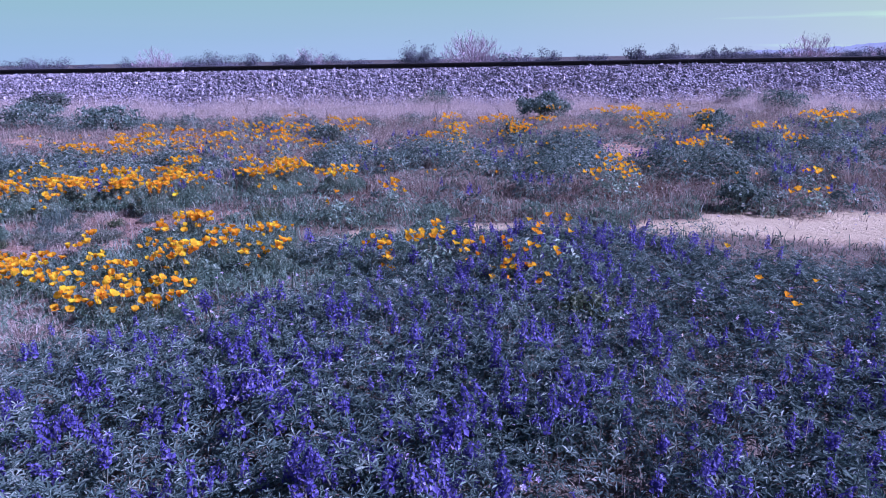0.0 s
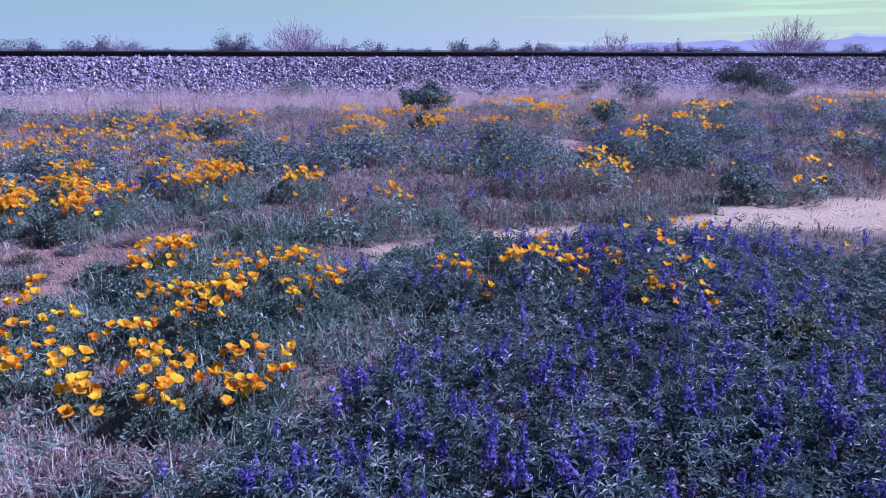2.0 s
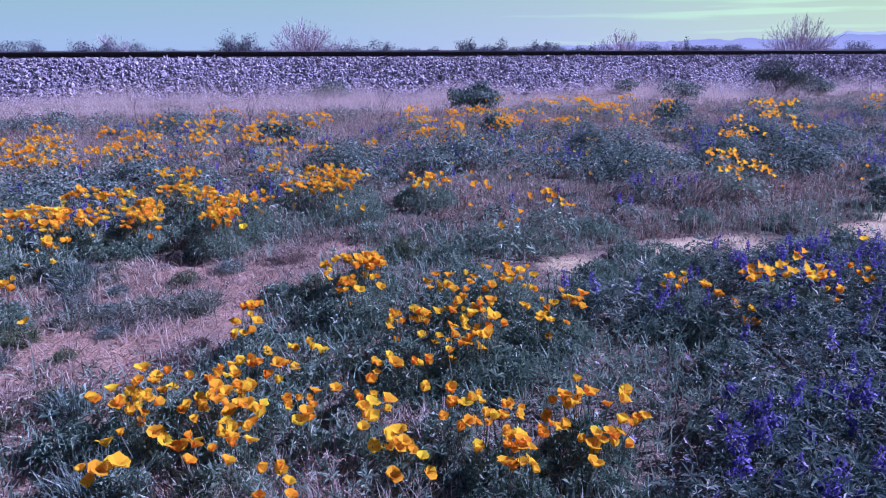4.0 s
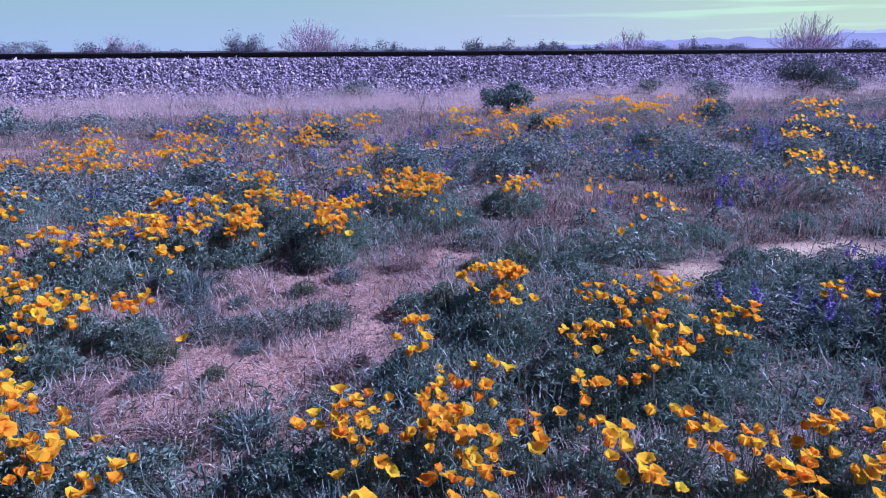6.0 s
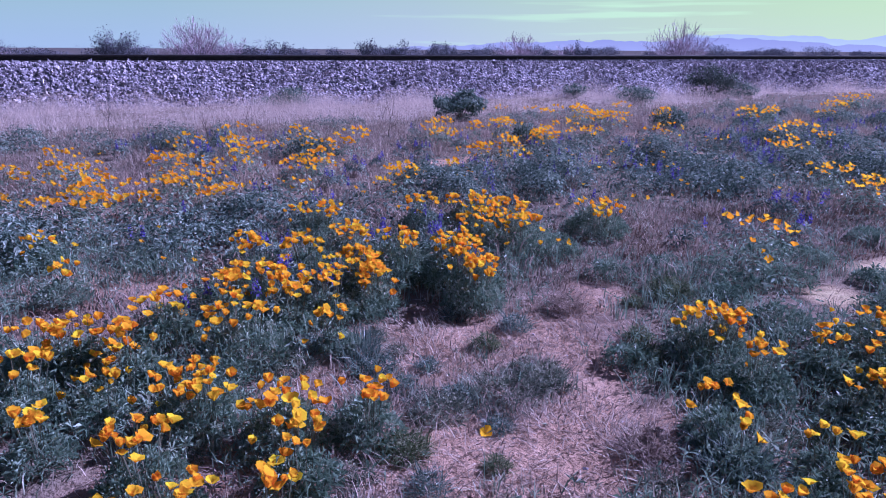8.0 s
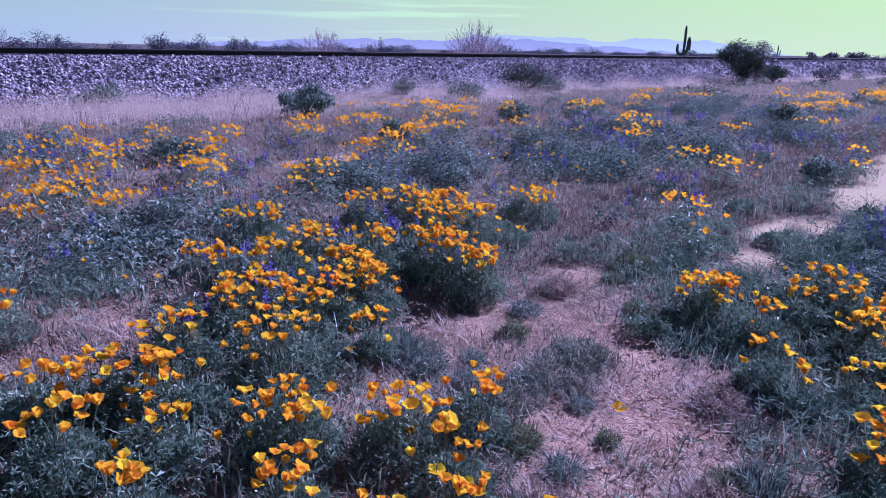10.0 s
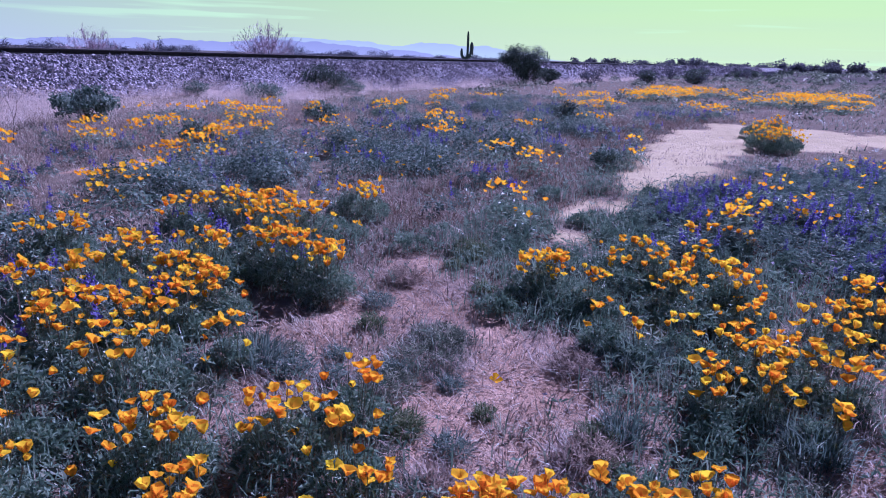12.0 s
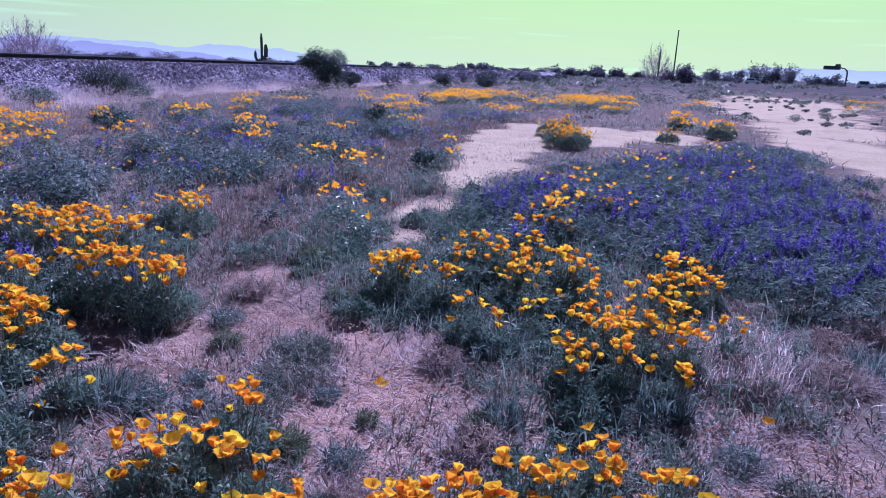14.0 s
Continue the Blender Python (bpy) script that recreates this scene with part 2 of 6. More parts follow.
RUSSET = leafy("russet_grass", ((0.0, (0.098, 0.059, 0.042)), (0.5, (0.187, 0.12, 0.086)), (1.0, (0.33, 0.232, 0.172))), 0.6, 0.3, 0.6, (0.14, 0.125, 0.095))
GREY_GREEN = leafy("grey_green_herb", ((0.0, (0.068, 0.09, 0.06)), (0.45, (0.172, 0.205, 0.142)), (0.8, (0.37, 0.395, 0.288)), (1.0, (0.68, 0.66, 0.53))), 0.5, 0.3, 0.55, (0.10, 0.115, 0.10))
GRASS_GREEN = leafy("green_grass", ((0.0, (0.06, 0.085, 0.04)), (0.6, (0.14, 0.18, 0.09)), (1.0, (0.30, 0.32, 0.20))), 0.45, 0.35)
SHRUB_LEAF = leafy("shrub_leaf", ((0.0, (0.044, 0.078, 0.06)), (0.55, (0.145, 0.206, 0.162)), (1.0, (0.39, 0.45, 0.378))), 0.55, 0.3, gloss=0.25)
DARK_LEAF = leafy("creosote_leaf", ((0.0, (0.035, 0.052, 0.04)), (0.6, (0.08, 0.108, 0.082)), (1.0, (0.16, 0.195, 0.15))), 0.5, 0.25)
# leaves far off: the haze of distance is mixed into this greyed colour
HAZY_LEAF = leafy("haze_tinted_leaf", ((0.0, (0.085, 0.085, 0.10)), (0.6, (0.14, 0.138, 0.162)), (1.0, (0.22, 0.213, 0.24))), 0.7, 0.25)
BARK = plain("grey_bark", (0.13, 0.10, 0.085), 0.9, 0, 0.25, 6.0)
TWIG = plain("pale_bare_twig", (0.50, 0.39, 0.43), 0.9, 0, 0.2, 6.0)
CACTUS = plain("saguaro_skin", (0.10, 0.125, 0.09), 0.7, 0, 0.25, 4.0)
POLE_WOOD = plain("weathered_pole", (0.13, 0.10, 0.085), 0.9, 0, 0.25, 3.0)
CAR_PAINT = plain("white_car_paint", (0.78, 0.78, 0.78), 0.3, 0, 0.04, 2.0)
CAR_GLASS = plain("dark_window_glass", (0.02, 0.025, 0.03), 0.12, 0, 0.05, 2.0)
RUBBER = plain("tyre_rubber", (0.02, 0.02, 0.02), 0.85, 0, 0.1, 8.0)
SIGN_GREY = plain("dark_sign_steel", (0.06, 0.065, 0.07), 0.6, 0.3, 0.15, 2.0)

# ---- tools for shapes ----
rng = np.random.default_rng(11)


def lattice(ix, iy, seed):
    h = np.sin(ix * 127.1 + iy * 311.7 + seed * 74.7) * 43758.5453
    return h - np.floor(h)


def vnoise(x, y, size, seed=0):
    """Smooth value noise from 0 to 1, with features of that size in metres."""
    x, y = np.asarray(x, float) / size, np.asarray(y, float) / size
    ix, iy = np.floor(x), np.floor(y)
    fx, fy = x - ix, y - iy
    fx, fy = fx * fx * (3 - 2 * fx), fy * fy * (3 - 2 * fy)
    a, b = lattice(ix, iy, seed), lattice(ix + 1, iy, seed)
    c, d = lattice(ix, iy + 1, seed), lattice(ix + 1, iy + 1, seed)
    return (a * (1 - fx) + b * fx) * (1 - fy) + (c * (1 - fx) + d * fx) * fy


def ground_z(x, y):
    """The height of the ground: low hummocks near the track, level far away."""
    x, y = np.asarray(x, float), np.asarray(y, float)
    near = np.clip(1.6 - np.hypot(x / 30, (y - 8) / 22), 0, 1)
    return near * (0.09 * (vnoise(x, y, 2.3, 3) - 0.5) + 0.05 * (vnoise(x, y, 0.7, 4) - 0.5))


def ellipses(x, y, spots, ragged=0.35, seed=9):
    """How far inside any of the ellipses (x, y, rx, ry) a place lies: 1 inside, 0 outside, with a ragged rim."""
    edge = ragged * (vnoise(x, y, 0.55, seed) - 0.5) * 2 + ragged * 0.6 * (vnoise(x, y, 0.18, seed + 1) - 0.5) * 2
    best = np.zeros(np.shape(x))
    for cx, cy, rx, ry in spots:
        d = np.hypot((x - cx) / rx, (y - cy) / ry) + edge
        best = np.maximum(best, np.clip((1.12 - d) / 0.24, 0, 1))
    return best


def mesh_of(name, verts, faces, materials, smooth=False, slots=None):
    """A mesh from arrays of corners and of triangles or quads."""
    me = bpy.data.meshes.new(name)
    verts, faces = np.asarray(verts, np.float32), np.asarray(faces, np.int32)
    count, sides = faces.shape
    me.vertices.add(len(verts))
    me.vertices.foreach_set("co", verts.ravel())
    me.loops.add(count * sides)
    me.loops.foreach_set("vertex_index", faces.ravel())
    me.polygons.add(count)
    me.polygons.foreach_set("loop_start", np.arange(0, count * sides, sides, dtype=np.int32))
    me.polygons.foreach_set("use_smooth", np.full(count, smooth))
    for m in materials if isinstance(materials, (list, tuple)) else [materials]:
        me.materials.append(m)
    if slots is not None:
        me.polygons.foreach_set("material_index", np.asarray(slots, np.int32))
    me.update(calc_edges=True)
    return me


def merge(*pieces):
    """Several (corners, faces) as one."""
    verts, faces, at = [], [], 0
    for v, f in pieces:
        verts.append(v), faces.append(np.asarray(f) + at)
        at += len(v)
    return np.concatenate(verts), np.concatenate(faces)


def part(name, me, parent, label="", at=None):
    """A mesh object under a thing or a part."""
    ob = new(name, me)
    ob.parent = parent
    if at is not None:
        ob.matrix_basis = at
    return tagged(ob, label)


def thing(name, label, category, at=None, group="", kind=""):
    ob = new(name)
    ob.empty_display_size = 0.1
    if at is not None:
        ob.matrix_basis = at
    return tagged(ob, label, category, group, kind)


def stuff(name, shape, mat, label, category):
    return tagged(new(name, mesh_of(name, *shape, mat)), label, category, kind="stuff")


def blades(base, height, width, heading, lean, bend=0.5):
    """Tapering, bent blades: three triangles each."""
    n = len(base)
    side = np.stack([-np.sin(heading), np.cos(heading), np.zeros(n)], 1) * (width / 2)[:, None]
    way = np.stack([np.cos(heading), np.sin(heading), np.zeros(n)], 1)
    reach = (height * np.sin(lean))[:, None]
    up = np.zeros((n, 3))
    up[:, 2] = height * np.cos(lean)
    mid = base + way * reach * (0.5 - 0.28 * bend) + up * (0.5 + 0.12 * bend)
    tip = base + way * reach + up
    twist = rng.uniform(-0.5, 0.5, n)[:, None] * way * width[:, None]
    v = np.stack([base - side, base + side, mid - side * 0.8 + twist, mid + side * 0.8 - twist, tip], 1).reshape(-1, 3)
    k = (np.arange(n) * 5)[:, None]
    f = np.stack([k + [0, 1, 3], k + [0, 3, 2], k + [2, 3, 4]], 1).reshape(-1, 3)
    return v, f


def spears(base, height, width, heading, lean):
    """One triangle each, for grass some way off."""
    n = len(base)
    side = np.stack([-np.sin(heading), np.cos(heading), np.zeros(n)], 1) * (width / 2)[:, None]
    tip = base + np.stack([np.cos(heading) * np.sin(lean) * height, np.sin(heading) * np.sin(lean) * height, np.cos(lean) * height], 1)
    v = np.stack([base - side, base + side, tip], 1).reshape(-1, 3)
    return v, np.arange(n * 3).reshape(-1, 3)


def frames_from(normal):
    """Two unit vectors across each normal."""
    helper = np.where(np.abs(normal[:, 2:3]) < 0.9, [[0.0, 0.0, 1.0]], [[1.0, 0.0, 0.0]])
    a = np.cross(helper, normal)
    a /= np.linalg.norm(a, axis=1, keepdims=True) + 1e-9
    return a, np.cross(normal, a)


def unit(v):
    return v / (np.linalg.norm(v, axis=1, keepdims=True) + 1e-9)


def stars(centre, normal, size, leaflets=7, slim=0.15, cup=0.25):
    """Palmate leaves: leaflets spread round a centre, two triangles each."""
    n = len(centre)
    a, b = frames_from(normal)
    turn = rng.uniform(0, 6.283, n)
    verts = [centre]
    for i in range(leaflets):
        ang = turn + 6.283 * i / leaflets + rng.uniform(-0.15, 0.15, n)
        out = a * np.cos(ang)[:, None] + b * np.sin(ang)[:, None]
        across = b * np.cos(ang)[:, None] - a * np.sin(ang)[:, None]
        r = (size * rng.uniform(0.75, 1.1, n))[:, None]
        lift = normal * r * cup
        verts += [centre + out * r * 0.6 + lift * 0.9 + across * r * slim, centre + out * r + lift * rng.uniform(0.4, 1.1, n)[:, None], centre + out * r * 0.6 + lift * 0.9 - across * r * slim]
    v = np.stack(verts, 1).reshape(-1, 3)
    m = 1 + 3 * leaflets
    k = (np.arange(n) * m)[:, None]
    f = []
    for i in range(leaflets):
        j = 1 + 3 * i
        f += [k + [0, j, j + 1], k + [0, j + 1, j + 2]]
    return v, np.stack(f, 1).reshape(-1, 3)


def flakes(centre, normal, size, slim=0.5):
    """Small folded leaves: a diamond of two triangles each."""
    n = len(centre)
    a, b = frames_from(normal)
    turn = rng.uniform(0, 6.283, n)[:, None]
    out = a * np.cos(turn) + b * np.sin(turn)
    across = b * np.cos(turn) - a * np.sin(turn)
    s = size[:, None]
    v = np.stack([centre - out * s * 0.5, centre + across * s * 0.5 * slim + normal * s * 0.12, centre + out * s * 0.5, centre - across * s * 0.5 * slim + normal * s * 0.12], 1).reshape(-1, 3)
    k = (np.arange(n) * 4)[:, None]
    return v, np.stack([k + [0, 1, 2], k + [0, 2, 3]], 1).reshape(-1, 3)


def tube(path, radii, sides=5, cap=True):
    """A tapered tube along a path, in triangles."""
    path = np.asarray(path, float)
    n = len(path)
    way = unit(np.gradient(path, axis=0))
    a, b = frames_from(way)
    ang = np.arange(sides) * 2 * np.pi / sides
    rings = path[:, None] + np.asarray(radii, float)[:, None, None] * (a[:, None] * np.cos(ang)[None, :, None] + b[:, None] * np.sin(ang)[None, :, None])
    v = rings.reshape(-1, 3)
    f = []
    for i in range(n - 1):
        for j in range(sides):
            p, q = i * sides + j, i * sides + (j + 1) % sides
            f += [(p, q, q + sides), (p, q + sides, p + sides)]
    if cap:
        v = np.concatenate([v, path[-1:]])
        f += [((n - 1) * sides + j, (n - 1) * sides + (j + 1) % sides, len(v) - 1) for j in range(sides)]
    return v, np.array(f)


def box(x0, x1, y0, y1, z0, z1, bevel=0.0):
    bm = bmesh.new()
    bmesh.ops.create_cube(bm, size=1.0, matrix=Matrix.Translation(((x0 + x1) / 2, (y0 + y1) / 2, (z0 + z1) / 2)) @ Matrix.Diagonal((x1 - x0, y1 - y0, z1 - z0, 1)))
    if bevel:
        bmesh.ops.bevel(bm, geom=bm.edges[:], offset=bevel, segments=2, affect="EDGES", profile=0.6)
    return bm


def mesh_bm(name, bm, mat):
    me = bpy.data.meshes.new(name)
    bm.to_mesh(me)
    bm.free()
    me.materials.append(mat)
    return me


def revolve(name, profile, mat, sides=24):
    """A turned shape from (radius, height) pairs."""
    bm = bmesh.new()
    rings = [[bm.verts.new((r * math.cos(6.2832 * k / sides), r * math.sin(6.2832 * k / sides), z)) for k in range(sides)] for r, z in profile]
    for a, b in zip(rings, rings[1:]):
        for k in range(sides):
            bm.faces.new((a[k], a[(k + 1) % sides], b[(k + 1) % sides], b[k]))
    bm.faces.new(rings[0][::-1]), bm.faces.new(rings[-1])
    return mesh_bm(name, bm, mat)


# ---- the plan of the field (metres; x along the track, y towards it) ----
SAND = ((-1.15, 5.95, 0.24, 0.18), (-0.28, 6.2, 0.24, 0.13), (0.25, 6.36, 0.5, 0.08), (0.5, 6.0, 0.28, 0.15), (1.75, 6.12, 0.5, 0.32), (1.12, 5.5, 0.14, 0.2), (2.7, 6.15, 0.8, 0.5), (3.7, 6.2, 0.9, 0.62),
        (4.8, 6.3, 1.0, 0.75), (6.4, 6.4, 1.4, 0.85), (8.6, 6.45, 1.8, 1.0), (10.7, 6.25, 1.4, 0.85), (9.0, 4.6, 1.8, 0.9), (10.4, 3.2, 1.6, 0.95), (11.2, 4.6, 1.1, 0.8),
        (7.2, -0.7, 3.0, 0.9), (10.8, -0.8, 3.2, 1.3), (3.6, -1.2, 2.6, 0.9), (16.5, -1.9, 4.0, 2.0), (23.5, -2.6, 6.0, 2.3)) + ((33.0, -4.0, 9.0, 3.2), (46.0, -7.0, 12.0, 3.4))
TRODDEN = ((-2.85, 6.45, 0.34, 0.2), (-3.2, 6.08, 0.3, 0.34), (-3.38, 5.58, 0.2, 0.28), (-3.72, 5.14, 0.45, 0.24), (-4.15, 5.3, 0.3, 0.17), (-3.8, 6.25, 0.3, 0.13), (2.2, 11.2, 0.5, 0.95), (3.2, 13.3, 0.3, 0.3),
           (-1.3, 12.0, 0.85, 0.45), (-3.3, 12.3, 0.6, 0.2), (-8.0, 12.8, 0.6, 0.7), (-9.6, 13.1, 0.7, 0.4), (-5.62, 5.35, 0.2, 0.16))
LITTER = ((-4.3, 5.35, 0.9, 0.8), (-3.4, 6.1, 0.8, 0.6), (-4.3, 6.2, 0.5, 0.35), (-5.4, 5.3, 0.5, 0.4), (-4.0, 4.75, 0.6, 0.4), (-3.05, 3.5, 0.8, 0.55), (-4.15, 3.5, 0.6, 0.6), (-5.85, 7.75, 0.8, 0.5), (-2.95, 4.75, 0.25, 0.3), (-4.6, 6.1, 0.3, 0.3))
GREENERY = ((-2.2, 4.4, 1.2, 1.2), (-1.5, 5.2, 1.1, 0.6), (-2.6, 3.6, 1.2, 0.6), (-3.6, 4.3, 0.6, 0.4), (-4.6, 7.3, 1.1, 0.9), (-3.2, 7.6, 0.9, 0.7), (-5.9, 6.5, 0.8, 0.5), (-5.3, 5.8, 0.5, 0.4),
            (-1.7, 6.6, 1.2, 0.32), (0.3, 5.65, 1.4, 0.3), (-6.6, 8.4, 1.6, 0.8), (-2.2, 5.6, 0.6, 0.5), (-4.4, 4.2, 0.5, 0.4), (1.6, 6.65, 1.2, 0.25), (-5.0, 4.5, 0.4, 0.4), (-1.75, 4.2, 0.7, 0.8), (-0.7, 5.4, 1.2, 0.4), (-1.6, 6.5, 1.3, 0.45), (-2.1, 3.7, 0.5, 0.5))
LUPINE = ((1.2, 2.9, 3.1, 2.1), (4.0, 2.3, 2.3, 1.4), (6.3, 1.5, 1.3, 0.8), (0.4, 4.7, 1.5, 0.62), (2.2, 4.0, 1.6, 0.6), (-1.2, 2.45, 1.2, 0.7), (-1.7, 2.15, 1.2, 0.6), (0.35, 5.35, 0.75, 0.22), (-1.9, 2.7, 0.7, 0.6), (-2.0, 2.4, 0.6, 0.55))
RUSSET_BAND = ((1.2, 7.45, 4.2, 0.85), (6.5, 8.0, 3.2, 1.1), (-0.4, 7.0, 1.8, 0.6), (10.5, 8.0, 3.0, 1.4), (-2.4, 6.8, 0.9, 0.3), (-6.4, 6.9, 0.9, 0.7), (-6.3, 5.9, 0.5, 0.3))
WEEDS = ((-0.4, 9.6, 2.6, 1.2), (1.9, 9.0, 2.0, 0.8), (-1.6, 9.9, 1.2, 0.7), (5.0, 11.0, 1.6, 0.8), (7.0, 9.2, 1.4, 0.7), (9.4, 10.6, 1.6, 0.8), (-5.0, 8.9, 1.6, 0.8), (-7.5, 9.2, 1.6, 1.0), (10.5, 13.0, 2.4, 0.9), (-8.8, 15.3, 2.2, 0.6), (-5.4, 14.8, 1.4, 0.5), (3.4, 11.2, 0.9, 0.5), (8.5, 15.2, 1.6, 0.5))


def bare(x, y):
    return np.maximum(ellipses(x, y, SAND, 0.24), ellipses(x, y, TRODDEN, 0.5))


# ---- ground ----
def build_ground():
    xs = np.concatenate([-np.geomspace(3000, 14, 22), np.arange(-13, 16, 0.17), np.arange(16, 70, 0.6), np.geomspace(70.5, 3000, 24)])
    ys = np.concatenate([-np.geomspace(3000, 13, 22), np.arange(-12, -1.5, 0.4), np.arange(-1.5, 13, 0.17), np.arange(13, 23, 0.4), np.geomspace(23.2, 3000, 22)])
    gx, gy = np.meshgrid(xs, ys)
    v = np.stack([gx, gy, ground_z(gx, gy)], 2).reshape(-1, 3)
    nx, ny = len(xs), len(ys)
    i = (np.arange(ny - 1)[:, None] * nx + np.arange(nx - 1)[None]).ravel()
    f = np.stack([i, i + 1, i + nx + 1, i + nx], 1)
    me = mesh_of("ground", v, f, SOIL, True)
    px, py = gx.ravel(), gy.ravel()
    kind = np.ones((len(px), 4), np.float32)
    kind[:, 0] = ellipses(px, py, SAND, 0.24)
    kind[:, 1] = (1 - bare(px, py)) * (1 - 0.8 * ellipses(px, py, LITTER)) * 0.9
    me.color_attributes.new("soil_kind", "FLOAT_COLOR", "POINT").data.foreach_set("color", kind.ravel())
    tagged(new("ground", me), "pale pinkish sandy desert soil with fine litter", "ground", kind="structure")


build_ground()

# ---- railway bank ----
RAIL_Y, RAIL_TOP, CREST = 25.6, 1.40, 1.17
BANK = ((22.9, -0.15), (23.15, 0.06), (23.9, 0.62), (24.62, 1.14), (24.85, CREST), (27.8, CREST), (28.1, 1.14), (29.6, 0.0), (29.8, -0.15))


def build_bank():
    xs = np.concatenate([-np.geomspace(1500, 40, 14), np.arange(-38, 70, 0.4), np.geomspace(71, 1500, 30)])
    py, pz = np.array(BANK).T
    step = np.linspace(0, len(BANK) - 1, 33)
    py, pz = np.interp(step, range(len(BANK)), py), np.interp(step, range(len(BANK)), pz)
    gx, gy = np.meshgrid(xs, py)
    gz = np.repeat(pz[:, None], len(xs), 1) + 0.05 * (vnoise(gx, gy, 0.5, 21) - 0.6) * (gy < 24.8)
    gy = gy + 0.18 * (vnoise(gx, gy, 2.5, 22) - 0.5) * (pz < 0.9)[:, None]
    v = np.stack([gx, gy, gz], 2).reshape(-1, 3)
    nx = len(xs)
    i = (np.arange(len(py) - 1)[:, None] * nx + np.arange(nx - 1)[None]).ravel()
    bank = tagged(new("embankment", mesh_of("embankment", v, np.stack([i, i + 1, i + nx + 1, i + nx], 1), CORE)), "railway embankment of grey crushed stone", "embankment", kind="structure")
    return bank


def build_stones():
    """Crushed stones lying over the near slope and the shoulder."""
    def lay(count, x0, x1, small, large, seed):
        r = np.random.default_rng(seed)
        x, s = r.uniform(x0, x1, count), r.uniform(0, 1, count)
        py, pz = np.array(BANK[:5]).T
        along = np.linspace(0, 1, 5)
        y, z = np.interp(s, along, py + (0, 0, 0, 0, 0.25)), np.interp(s, along, pz)
        size = r.uniform(small, large, count) * (0.7 + 0.8 * r.random(count) ** 3)
        corner = np.array([[1, 0, 0], [-1, 0, 0], [0, 1, 0], [0, -1, 0], [0, 0, 1], [0, 0, -1.0]]) * 0.62
        c = (corner[None] + r.normal(0, 0.16, (count, 6, 3))) * np.stack([r.uniform(0.9, 1.6, count), r.uniform(0.7, 1.1, count), r.uniform(0.5, 0.9, count)], 1)[:, None]
        q = unit(r.normal(size=(count, 4)))
        w, a, b, d = q.T
        turn = np.stack([np.stack([1 - 2 * (b * b + d * d), 2 * (a * b - w * d), 2 * (a * d + w * b)], 1), np.stack([2 * (a * b + w * d), 1 - 2 * (a * a + d * d), 2 * (b * d - w * a)], 1), np.stack([2 * (a * d - w * b), 2 * (b * d + w * a), 1 - 2 * (a * a + b * b)], 1)], 1)
        v = np.einsum("nij,nkj->nki", turn, c) * size[:, None, None] + np.stack([x, y, z - 0.02 + 0.065 * r.random(count)], 1)[:, None]
        sides = np.array([[0, 2, 4], [2, 1, 4], [1, 3, 4], [3, 0, 4], [2, 0, 5], [1, 2, 5], [3, 1, 5], [0, 3, 5]])
        f = (np.arange(count) * 6)[:, None, None] + sides[None]
        return v.reshape(-1, 3), f.reshape(-1, 3)

    shape = merge(lay(31000, -24, 32, 0.048, 0.1, 1), lay(4200, 32, 80, 0.11, 0.22, 2), lay(1600, -50, -24, 0.11, 0.2, 3), lay(2600, 80, 160, 0.18, 0.34, 4))
    stuff("ballast_stones", shape, STONE, "angular pale grey crushed ballast stones heaped on the bank", "ballast")


def build_track():
    track = thing("railway_track", "dark rusty steel railway track on a stone bank", "railway track", pose(0, RAIL_Y, 0))
    outline = ((-0.085, 0.0), (0.085, 0.0), (0.085, 0.03), (0.012, 0.055), (0.012, 0.15), (0.038, 0.16), (0.038, 0.195), (0.03, 0.205), (-0.03, 0.205), (-0.038, 0.195), (-0.038, 0.16), (-0.012, 0.15), (-0.012, 0.055), (-0.085, 0.03))
    for across in (0.0, 1.47):
        bm = bmesh.new()
        ends = [[bm.verts.new((x, across + y, RAIL_TOP - 0.205 + z)) for y, z in outline] for x in (-1400, -60, 80, 1400)]
        for a, b in zip(ends, ends[1:]):
            for k in range(len(outline)):
                bm.faces.new((a[k], a[(k + 1) % len(outline)], b[(k + 1) % len(outline)], b[k]))
        bm.normal_update()
        me = mesh_bm("rail", bm, RAIL_STEEL)
        me.materials.append(RAIL_HEAD)
        for p in me.polygons:
            if p.center.z > RAIL_TOP - 0.004:
                p.material_index = 1
        part("rail", me, track, "rusty steel rail with a worn head")
    tie = mesh_bm("sleeper", box(-0.12, 0.12, -0.5, 1.97, CREST - 0.17, CREST + 0.006), TIE_WOOD)
    for k in range(240):
        part("sleeper", tie, track, at=pose(-50 + 0.52 * k, 0, 0))


build_bank()
build_stones()
build_track()


# ---- grasses and herbs over the field ----
def scatter(count, x0, x1, y0, y1):
    x, y = rng.uniform(x0, x1, count), rng.uniform(y0, y1, count)
    return x, y


def near_walk(x, y):
    """Falls off raggedly away from the walked strip."""
    d = np.hypot((x + 2.0) / 9.0, (y - 5.4) / 5.0) + 0.35 * (vnoise(x, y, 1.4, 29) - 0.5)
    return np.clip((1.25 - d) / 0.4, 0, 1)


def keep(x, y, share):
    m = rng.random(len(x)) < share
    return x[m], y[m]


def foot(x, y):
    return np.stack([x, y, ground_z(x, y) - 0.005], 1)


